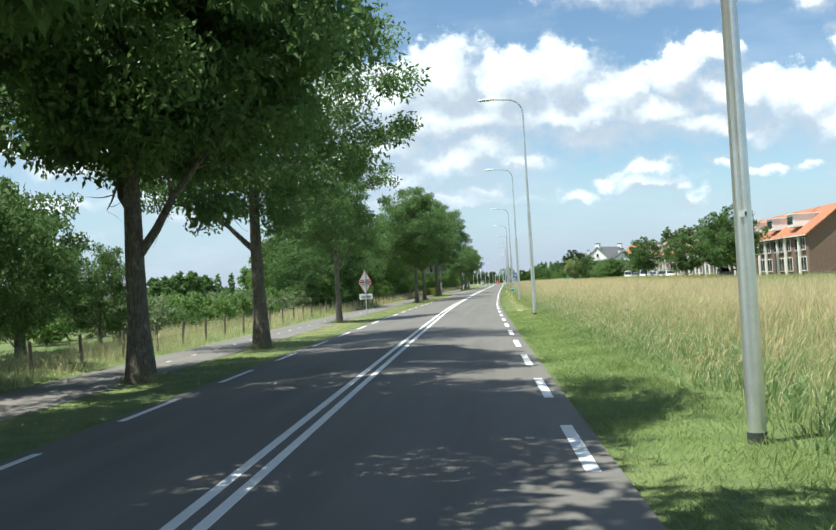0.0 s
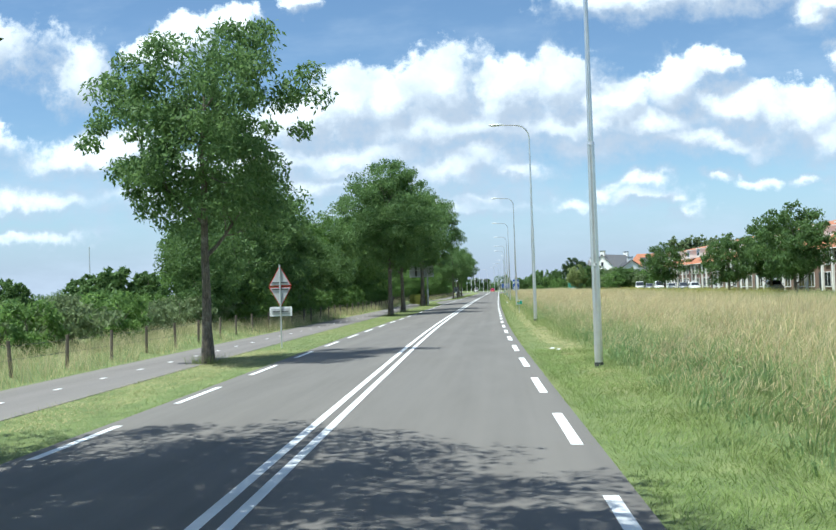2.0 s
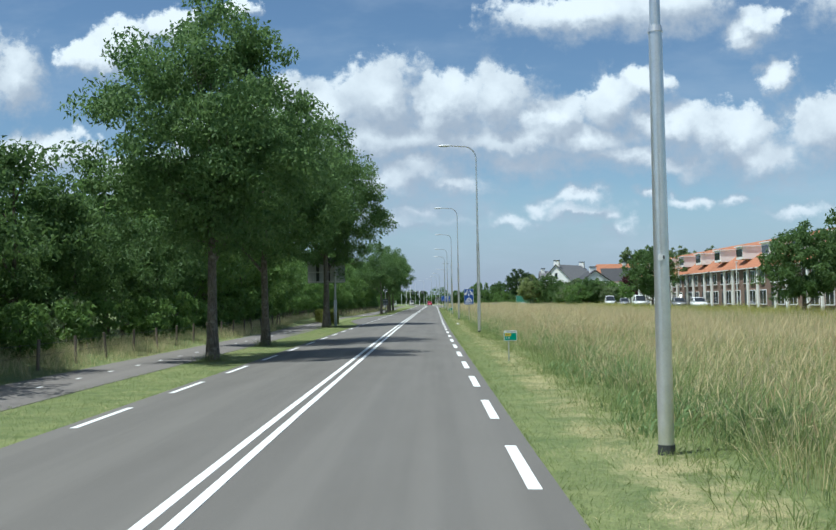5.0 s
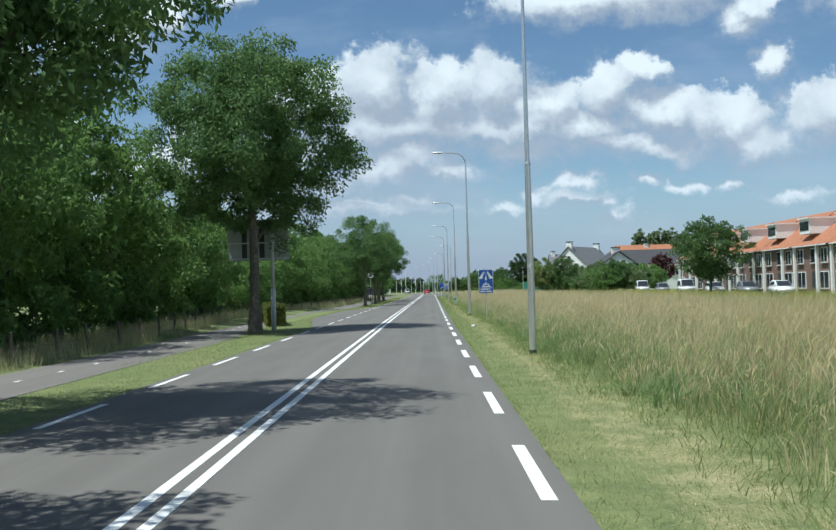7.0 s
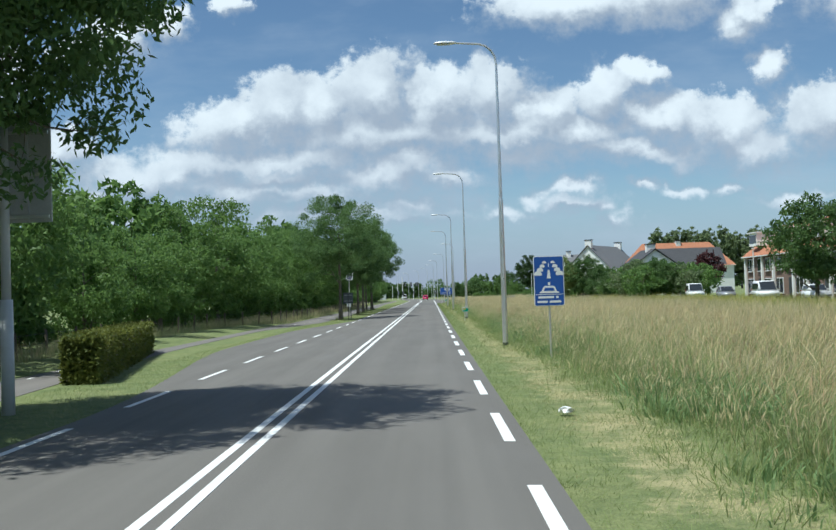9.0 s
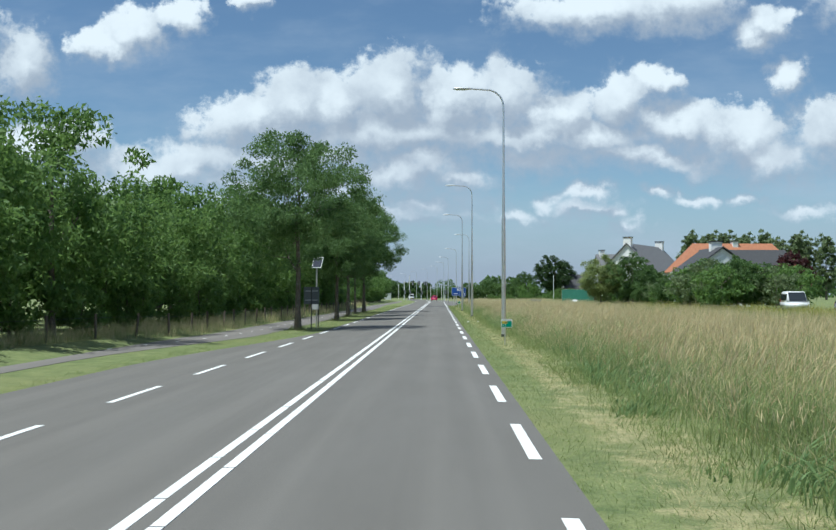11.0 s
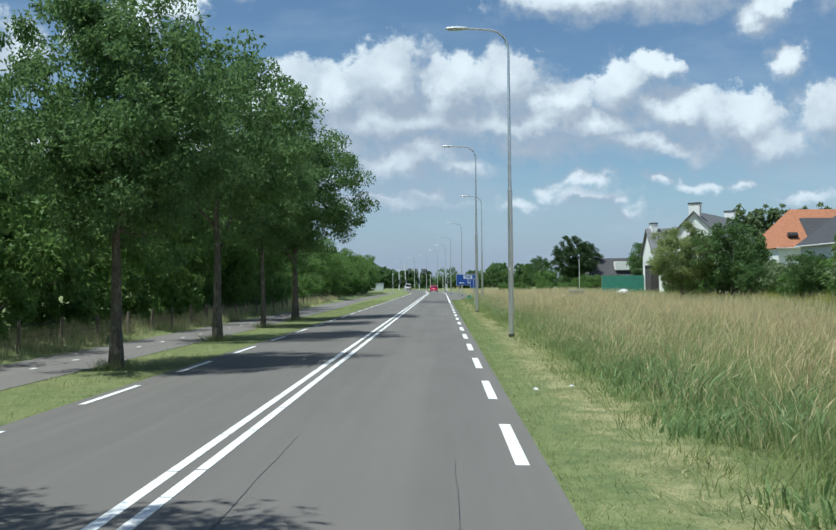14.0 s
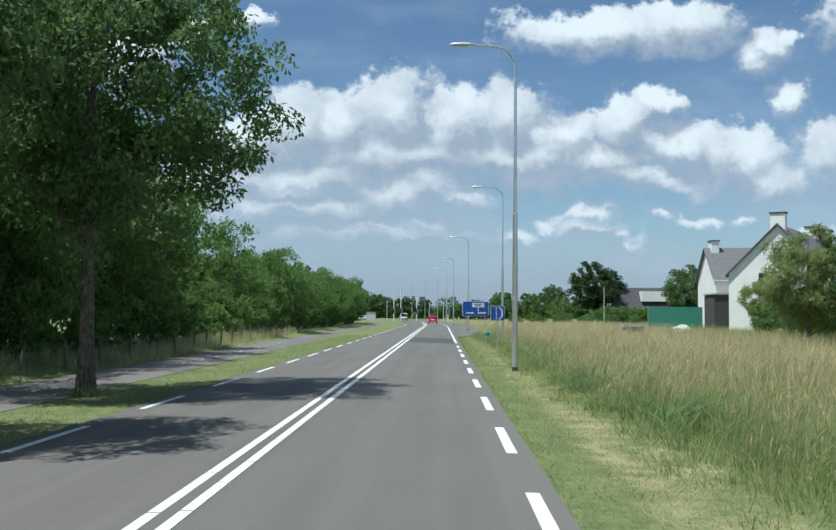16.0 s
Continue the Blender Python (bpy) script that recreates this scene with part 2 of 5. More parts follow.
def bark(name, base):
    m, n, s = material(name, 0.95)
    at = n.add("ShaderNodeTexCoord").outputs["Object"]
    ridge = n.noise(n.vec("MULTIPLY", at, (1.0, 1.0, 0.22)), 26.0, 5.0, 0.65)
    moss = n.noise(at, 1.6, 4.0)
    pale = n.noise(at, 4.5, 5.0, 0.7)
    col = n.mix(n.span(ridge, 0.35, 0.65), tuple(c * 0.45 for c in base), tuple(c * 1.3 for c in base))
    col = n.mix(n.span(moss, 0.5, 0.72, 0.0, 0.5), col, (0.10, 0.105, 0.05))
    col = n.mix(n.span(pale, 0.52, 0.68, 0.0, 0.6), col, (0.33, 0.31, 0.25))
    n.put(s.inputs["Base Color"], col)
    b = n.add("ShaderNodeBump")
    b.inputs["Strength"].default_value, b.inputs["Distance"].default_value = 1.0, 0.03
    n.put(b.inputs["Height"], ridge)
    n.put(s.inputs["Normal"], b.outputs[0])
    return m


def roof_tiles(name, base):
    m, n, s = material(name, 0.8)
    at = n.add("ShaderNodeTexCoord").outputs["Object"]
    wave = n.add("ShaderNodeTexWave")
    wave.wave_type, wave.bands_direction = "BANDS", "Z"
    n.put(wave.inputs["Vector"], at)
    wave.inputs["Scale"].default_value, wave.inputs["Distortion"].default_value = 1.3, 0.3
    col = n.mix(n.span(n.noise(at, 3.0, 5.0), 0.3, 0.7), tuple(c * 0.8 for c in base), tuple(c * 1.15 for c in base))
    col = n.mix(n.span(wave.outputs["Fac"], 0.0, 0.35, 0.35, 0.0), col, tuple(c * 0.5 for c in base))
    n.put(s.inputs["Base Color"], col)
    return m


M = {
    "road": asphalt("road asphalt", (0.142, 0.132, 0.118)),
    "path": asphalt("path asphalt", (0.17, 0.155, 0.142)),
    "paint": plain("road paint", (0.78, 0.78, 0.76), 0.7, grain=0.06, size=2.0, bump=0.2, dirt=0.25),
    "turf": turf("turf"),
    "short": leafy("mown grass", (0.125, 0.182, 0.055), (0.29, 0.335, 0.13), 0.35, 0.7, 0.5),
    "lush": leafy("lush grass", (0.115, 0.185, 0.05), (0.28, 0.35, 0.12), 0.35, 0.7, 0.5),
    "straw": leafy("cut straw", (0.36, 0.31, 0.15), (0.62, 0.55, 0.32), 0.25, 0.8, 0.9),
    "tall_green": leafy("tall green grass", (0.105, 0.165, 0.055), (0.33, 0.38, 0.16), 0.45, 0.7, 0.8, 0.6),
    "tall_dry": leafy("tall dry grass", (0.34, 0.26, 0.125), (0.80, 0.68, 0.41), 0.4, 0.8, 1.0, 0.55),
    "tall_brown": leafy("tall brown grass", (0.26, 0.18, 0.095), (0.54, 0.41, 0.24), 0.4, 0.8, 0.9, 0.55),
    "herb": leafy("broad green weeds", (0.095, 0.165, 0.06), (0.25, 0.35, 0.15), 0.35, 0.6, 0.9, 0.5),
    "weed": leafy("flowering weeds", (0.22, 0.26, 0.06), (0.50, 0.46, 0.10), 0.4, 0.8, 0.3),
    "leaf": leafy("tree leaves", (0.038, 0.09, 0.03), (0.175, 0.272, 0.092), 0.36, 0.62, 0.7, 0.5),
    "leaf_wood": leafy("wood leaves", (0.048, 0.11, 0.03), (0.19, 0.295, 0.08), 0.42, 0.55, 0.3),
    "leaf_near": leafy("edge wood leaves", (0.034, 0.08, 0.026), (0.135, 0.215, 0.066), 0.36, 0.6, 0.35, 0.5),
    "leaf_willow": leafy("willow leaves", (0.12, 0.17, 0.06), (0.32, 0.37, 0.15), 0.4, 0.6, 0.6),
    "leaf_dark": leafy("dark leaves", (0.022, 0.05, 0.018), (0.075, 0.12, 0.045), 0.3, 0.6, 0.4),
    "leaf_pale": leafy("pale leaves", (0.09, 0.14, 0.06), (0.22, 0.27, 0.13), 0.35, 0.55, 0.4),
    "leaf_red": leafy("red leaves", (0.035, 0.014, 0.016), (0.09, 0.03, 0.03), 0.3, 0.55, 0.5),
    "leaf_hedge": leafy("hedge leaves", (0.05, 0.085, 0.018), (0.20, 0.21, 0.045), 0.3, 0.6, 0.8),
    "bark": bark("bark", (0.155, 0.132, 0.102)),
    "steel": plain("galvanised steel", (0.74, 0.74, 0.72), 0.30, 0.75, grain=0.12, size=5.0),
    "lamp_white": plain("lamp housing", (0.72, 0.73, 0.73), 0.4, 0.2, grain=0.05),
    "glass_grey": plain("lamp glass", (0.5, 0.52, 0.52), 0.15, grain=0.03),
    "blue": plain("sign blue", (0.018, 0.085, 0.36), 0.35, grain=0.08, size=3.0),
    "green": plain("sign green", (0.0, 0.28, 0.18), 0.35, grain=0.08, size=3.0),
    "yellow": plain("sign yellow", (0.82, 0.60, 0.04), 0.35, grain=0.06),
    "white": plain("sign white", (0.80, 0.80, 0.79), 0.4, grain=0.04),
    "red": plain("sign red", (0.55, 0.03, 0.03), 0.4, grain=0.05),
    "alu": plain("sign back", (0.50, 0.51, 0.51), 0.55, 0.15, grain=0.12, size=2.0),
    "slate": plain("slate grey", (0.105, 0.12, 0.13), 0.5, grain=0.15),
    "dark": plain("dark grey", (0.045, 0.05, 0.052), 0.6, grain=0.15),
    "solar": plain("solar cells", (0.035, 0.04, 0.06), 0.2, grain=0.2),
    "cabinet": plain("cabinet grey", (0.62, 0.63, 0.62), 0.5, grain=0.06, dirt=0.15),
    "wood": plain("weathered post wood", (0.16, 0.13, 0.10), 0.9, grain=0.3, bump=0.6),
    "render": plain("white render", (0.84, 0.83, 0.80), 0.85, grain=0.05, size=1.0, dirt=0.08),
    "brick": plain("brown brick", (0.20, 0.13, 0.10), 0.9, grain=0.25, size=4.0, bump=0.4),
    "brick_dark": plain("dark brick", (0.07, 0.062, 0.06), 0.9, grain=0.25, size=4.0, bump=0.4),
    "tile_orange": roof_tiles("orange roof tiles", (0.40, 0.165, 0.085)),
    "tile_grey": roof_tiles("grey roof tiles", (0.16, 0.16, 0.165)),
    "tile_dark": roof_tiles("dark roof tiles", (0.06, 0.06, 0.065)),
    "window": plain("window glass", (0.03, 0.035, 0.04), 0.08, grain=0.1),
    "fence_green": plain("green netting", (0.07, 0.27, 0.20), 0.8, grain=0.2, size=2.0),
    "concrete": plain("concrete", (0.42, 0.40, 0.36), 0.9, grain=0.15, bump=0.4),
    "car_red": plain("red car paint", (0.62, 0.03, 0.15), 0.25, grain=0.04),
    "car_white": plain("white car paint", (0.78, 0.79, 0.80), 0.25, grain=0.03),
    "car_grey": plain("grey car paint", (0.30, 0.31, 0.33), 0.25, 0.3, grain=0.03),
    "rubber": plain("tyre rubber", (0.02, 0.02, 0.02), 0.85, grain=0.2),
    "chrome": plain("wheel metal", (0.55, 0.56, 0.57), 0.3, 0.8, grain=0.05),
    "tail": plain("tail lamp red", (0.45, 0.01, 0.01), 0.2, grain=0.05),
}


# ---- mesh helpers ----
def mesh_of(bm, name):
    data = bpy.data.meshes.new(name)
    bmesh.ops.recalc_face_normals(bm, faces=bm.faces)
    bm.to_mesh(data)
    bm.free()
    return data


def part(name, bm, mat, parent=None, label="", smooth=False):
    data = mesh_of(bm, name) if isinstance(bm, bmesh.types.BMesh) else bm
    if not data.materials:
        data.materials.append(mat)
    if smooth:
        data.polygons.foreach_set("use_smooth", [True] * len(data.polygons))
    ob = new(name, data)
    if parent is not None:
        ob.parent = parent
    if label:
        ob["label"] = label
    return ob


def thing(name, at, label, category, group="", turn=0.0):
    ob = new(name)
    ob.empty_display_size = 0.2
    ob.matrix_basis = pose(*at, 0, 0, turn)
    return tagged(ob, label, category, group)


def box(bm, centre, size, turn=(0, 0, 0), bevel=0.0):
    made = bmesh.ops.create_cube(bm, size=1.0, matrix=pose(*centre, *turn) @ Matrix.Diagonal((*size, 1)))
    if bevel:
        edges = {e for v in made["verts"] for e in v.link_edges}
        bmesh.ops.bevel(bm, geom=list(edges), offset=bevel, segments=2, affect="EDGES", clamp_overlap=True)
    return bm


def a_box(centre, size, turn=(0, 0, 0), bevel=0.0):
    return box(bmesh.new(), centre, size, turn, bevel)


def tube(bm, points, radii, sides=10, cap=True):
    """A tapered tube through points."""
    rings, pts = [], [Vector(p) for p in points]
    for i, p in enumerate(pts):
        d = (pts[min(i + 1, len(pts) - 1)] - pts[max(i - 1, 0)]).normalized()
        side = d.cross(Vector((0.13, 0.21, 0.97) if abs(d.z) < 0.9 else (0.97, 0.2, 0.1))).normalized()
        up = side.cross(d)
        rings.append([bm.verts.new(p + radii[i] * (math.cos(a) * side + math.sin(a) * up)) for a in (2 * math.pi * k / sides for k in range(sides))])
    for a, b in zip(rings, rings[1:]):
        for k in range(sides):
            bm.faces.new((a[k], a[(k + 1) % sides], b[(k + 1) % sides], b[k]))
    if cap:
        bm.faces.new(rings[0][::-1])
        bm.faces.new(rings[-1])
    return bm


def prism(bm, outline, y0, y1):
    """An outline in x, z pushed from y0 to y1."""
    a = [bm.verts.new((x, y0, z)) for x, z in outline]
    b = [bm.verts.new((x, y1, z)) for x, z in outline]
    k = len(a)
    bm.faces.new(a)
    bm.faces.new(b[::-1])
    for i in range(k):
        bm.faces.new((a[i], b[i], b[(i + 1) % k], a[(i + 1) % k]))
    return bm


def soup(name, verts, per):
    """A mesh of separate faces of `per` corners, from an array of corners."""
    count = len(verts)
    data = bpy.data.meshes.new(name)
    data.vertices.add(count)
    data.vertices.foreach_set("co", np.ascontiguousarray(verts, dtype=np.float32).ravel())
    data.loops.add(count)
    data.loops.foreach_set("vertex_index", np.arange(count, dtype=np.int32))
    data.polygons.add(count // per)
    data.polygons.foreach_set("loop_start", np.arange(0, count, per, dtype=np.int32))
    data.update(calc_edges=True)
    return data


def unit(a):
    return a / np.maximum(np.linalg.norm(a, axis=1, keepdims=True), 1e-9)


def leaves(rng, centres, droop, length, width, facing=None, whole=False):
    """Slender pointed leaves, a face each, turned towards the light side of their twig."""
    k = len(centres)
    d = unit(rng.normal(size=(k, 3)) + np.array((0, 0, -droop)))
    if facing is None:
        side = unit(np.cross(d, rng.normal(size=(k, 3))))
    else:
        side = unit(np.cross(d, facing + rng.normal(size=(k, 3)) * 0.32))
    size = rng.uniform(0.65, 1.3, (k, 1))
    half = side * width * size * 0.5
    if whole:
        mid = centres + d * length * size * 0.45
        return np.stack((centres, mid + half, centres + d * length * size, mid - half), 1).reshape(-1, 3)
    return np.stack((centres + half, centres - half, centres + d * length * size), 1).reshape(-1, 3)


# ---- setting ----
def strip(name, xs, ys, zof, mat, label):
    bm = bmesh.new()
    grid = [[bm.verts.new((x + swing(y), y, zof(x + swing(y), y))) for x in xs] for y in ys]
    for r, s in zip(grid, grid[1:]):
        for i in range(len(xs) - 1):
            bm.faces.new((r[i], r[i + 1], s[i + 1], s[i]))
    ob = part(name, bm, mat, None, label, smooth=True)
    return tagged(ob, label, kind="structure")


FAR = 3000.0
GROUND = -0.14


def ground_z(x, y):
    x -= swing(y)
    if x > 6.0:                       # a shallow dip, the meadow, then the raised street by the houses
        return GROUND - 0.15 * min(1.0, (x - 6.0) / 2.0) + 0.45 * min(1.0, max(0.0, (x - 20.0) / 14.0))
    if x < -9.0:
        return GROUND + 0.22 * min(1.0, (-9.0 - x) / 1.5)
    return GROUND


ys_ground = [-FAR, -300, -60] + list(range(-20, 620, 10)) + [700, 1000, FAR]
strip("ground", [-FAR, -400, -100, -40, -20, -14, -10.5, -9, -6, 0, 5, 6, 7, 8, 12, 20, 27, 34, 40, 100, 400, FAR], ys_ground, ground_z, M["turf"], "flat grass land on both sides of the road")


EDGE, LEFT_PHASE = 3.66, 3.15


def bend(y):
    """The road's axis: a swing to the right at the start, one to the left before the junction."""
    return swing(y) - max(0.0, y - 390.0) ** 2 / 2500.0


def ease(f):
    f = min(1.0, max(0.0, f))
    return f * f * (3 - 2 * f)


def path_x(y):
    """The bicycle path's axis: it swings out behind the bus bay."""
    return -7.32 - 2.3 * ease((y - 138) / 42) * (1 - ease((y - 194) / 20)) - 1.2 * ease((y - 285) / 60) + bend(y)


def slab(name, x0, x1, y0, y1, zof, mat, label, thick=0.12, steps=8, axis=bend):
    bm = bmesh.new()
    xs = [x0 + (x1 - x0) * i / steps for i in range(steps + 1)]
    ys = [y0 + (y1 - y0) * i / 160 for i in range(161)]
    grid = [[bm.verts.new((x + axis(y), y, zof(x))) for x in xs] for y in ys]
    for r, s in zip(grid, grid[1:]):
        for i in range(steps):
            bm.faces.new((r[i], r[i + 1], s[i + 1], s[i]))
    for col in (0, steps):
        low = [bm.verts.new((xs[col] + axis(y), y, zof(xs[col]) - thick)) for y in ys]
        for j in range(len(ys) - 1):
            bm.faces.new((grid[j][col], grid[j + 1][col], low[j + 1], low[j]))
    ob = part(name, bm, mat)
    return tagged(ob, label, kind="structure")


crown_z = lambda x: -0.027 * abs(x)
slab("road", -EDGE, EDGE, -40, 700, crown_z, M["road"], "grey asphalt two-lane road with worn tyre tracks")
slab("bicycle_path", -1.38, 1.38, -40, 480, lambda x: -0.118 - 0.008 * abs(x), M["path"], "light grey asphalt two-way bicycle path", thick=0.06, axis=path_x)


road = bpy.data.objects["road"]
bm = bmesh.new()
bm.faces.new([bm.verts.new((x, y, crown_z(x) + 0.004)) for x, y in ((0.32, 311), (3.28, 311), (3.28, 323), (0.32, 323))])
part("asphalt_patch", bm, asphalt("new asphalt", (0.075, 0.074, 0.072)), road, "darker patch of newer asphalt")
bike_path = bpy.data.objects["bicycle_path"]


def widening(name, side, y0, y1, wide, ramp, label, close=True):
    """An asphalt widening along the road's edge, with tapered ends."""
    bm = bmesh.new()
    rows, y = [], y0
    while y <= y1 + 0.01:
        w = wide * min(ease((y - y0) / ramp), ease((y1 - y) / ramp) if close else 1.0)
        x0, x1 = side * (EDGE - 0.01), side * (EDGE + 0.01 + w)
        rows.append([bm.verts.new((x + bend(y), y, z)) for x, z in ((x0, -0.105), (x1, -0.108), (x1, -0.17))])
        y += 2.0
    for r, t in zip(rows, rows[1:]):
        for i in (0, 1):
            bm.faces.new((r[i], t[i], t[i + 1], r[i + 1]) if side < 0 else (r[i], r[i + 1], t[i + 1], t[i]))
    data = bpy.data.meshes.new(name)
    bmesh.ops.reverse_faces(bm, faces=[f for f in bm.faces if f.normal.z < 0])
    bm.normal_update()
    for f in bm.faces:
        if f.normal.z < -0.1:
            f.normal_flip()
    bm.to_mesh(data)
    bm.free()
    tagged(part(name, data, M["road"]), label, kind="structure")


widening("bus_bay", -1, 150.0, 216.0, 2.3, 26.0, "grey asphalt bus bay widening beside the lane")
widening("turning_lane", 1, 326.0, 480.0, 3.4, 20.0, "grey asphalt turning lane widening before the junction", close=False)

# road paint: edge dashes 3 m on, 3 m off; a double axis line
def paint_strip(length, width, slope):
    bm = bmesh.new()
    h = 0.006
    corners = [bm.verts.new((sx * width / 2, y, h + slope * sx * width / 2)) for sx, y in ((-1, 0), (1, 0), (1, length), (-1, length))]
    low = [bm.verts.new(v.co - Vector((0, 0, 0.012))) for v in corners]
    bm.faces.new(corners)
    for i in range(4):
        bm.faces.new((corners[i], low[i], low[(i + 1) % 4], corners[(i + 1) % 4]))
    data = mesh_of(bm, "edge_dash")
    data.materials.append(M["paint"])
    return data


dash_right, dash_left = paint_strip(3.03, 0.15, -0.027), paint_strip(3.03, 0.13, 0.027)
for i in range(-4, 50):
    ob = part("edge_dash", dash_right, None, road)
    y = 9.5 + 6 * i
    ob.matrix_basis = pose(3.39 + bend(y), y, crown_z(3.39), 0, 0, heading(y + 1.5))
for i in range(-3, 72):
    ob = part("edge_dash", dash_left, None, road)
    y = LEFT_PHASE + 6 * i
    ob.matrix_basis = pose(-3.38 + bend(y), y, crown_z(3.38), 0, 0, heading(y + 1.5) + (0 if y < 390 else math.degrees((y - 390) / 1250)))


def long_line(x, y0, y1, width):
    bm = bmesh.new()
    ys = [y0 + (y1 - y0) * i / 160 for i in range(161)]
    rows = [[bm.verts.new((x + sx * width / 2 + bend(y), y, crown_z(x) + dz)) for sx, dz in ((-1, -0.006), (-1, 0.006), (1, 0.006), (1, -0.006))] for y in ys]
    for r, t in zip(rows, rows[1:]):
        for i in range(3):
            bm.faces.new((r[i], r[i + 1], t[i + 1], t[i]))
    return bm


part("edge_line", long_line(3.39, 312, 470, 0.15), M["paint"], road)
for sx in (-1, 1):
    part("axis_line", long_line(0.135 * sx, -30, 452, 0.12), M["paint"], road)
joint = mesh_of(a_box((0, 0, 0), (0.124, 0.016, 0.004)), "line_joint")
joint.materials.append(M["dark"])
rng = np.random.default_rng(41)
for sx in (-1, 1):
    y = 168.0
    while y < 262:
        part("line_joint", joint, None, road).matrix_basis = pose(0.135 * sx + bend(y), y, crown_z(0.135) + 0.0065, 0, 0, rng.uniform(-8, 8))
        y += rng.uniform(1.1, 2.9)


def road_crack(x, y0, y1, seed):
    """A thin wavering dark crack in the lane, running along the road."""
    rng = np.random.default_rng(seed)
    bm, rows, n = bmesh.new(), [], int((y1 - y0) / 0.25)
    for i in range(n + 1):
        cx = x + 0.006 * math.sin(i * 0.7) + 0.004 * rng.normal()
        half = 0.006 * (0.35 + 0.65 * math.sin(math.pi * i / n)) * rng.uniform(0.6, 1.3)
        y = y0 + (y1 - y0) * i / n
        rows.append([bm.verts.new((cx + s * half, y, crown_z(abs(cx)) + 0.003)) for s in (-1, 1)])
    for a, b in zip(rows, rows[1:]):
        bm.faces.new((a[0], a[1], b[1], b[0]))
    part("crack", bm, M["dark"], road, "thin dark crack in the asphalt")


for x, y0, y1 in ((2.68, 214.0, 225.7), (0.77, 216.0, 227.2)):
    road_crack(x, y0, y1, int(y0))
path_dash = paint_strip(0.32, 0.10, 0.0)
for i in range(150):
    ob = part("path_dash", path_dash, None, bike_path)
    ob.location = (path_x(-20 + i * 2.75), -20 + i * 2.75, -0.118)


# ---- trees ----
def limb(rng, bm, start, way, length, radius, bend, ends, depth, sides=6):
    pts, radii, p, d = [start], [radius], Vector(start), Vector(way).normalized()
    steps = 5
    for i in range(steps):
        d = (d + Vector(rng.normal(size=3)) * bend + Vector((0, 0, 0.08))).normalized()
        p = p + d * length / steps
        pts.append(p.copy())
        radii.append(radius * (1 - 0.8 * (i + 1) / steps))
        if depth > 0 and i >= 1:
            for _ in range(2 if depth > 1 else 1):
                out = (d + Vector(rng.normal(size=3)) * 0.75).normalized()
                limb(rng, bm, p.copy(), out, length * rng.uniform(0.45, 0.65), radii[-1] * 0.6, bend * 1.2, ends, depth - 1, max(4, sides - 1))
    ends.append(p.copy())
    tube(bm, pts, radii, sides, cap=False)


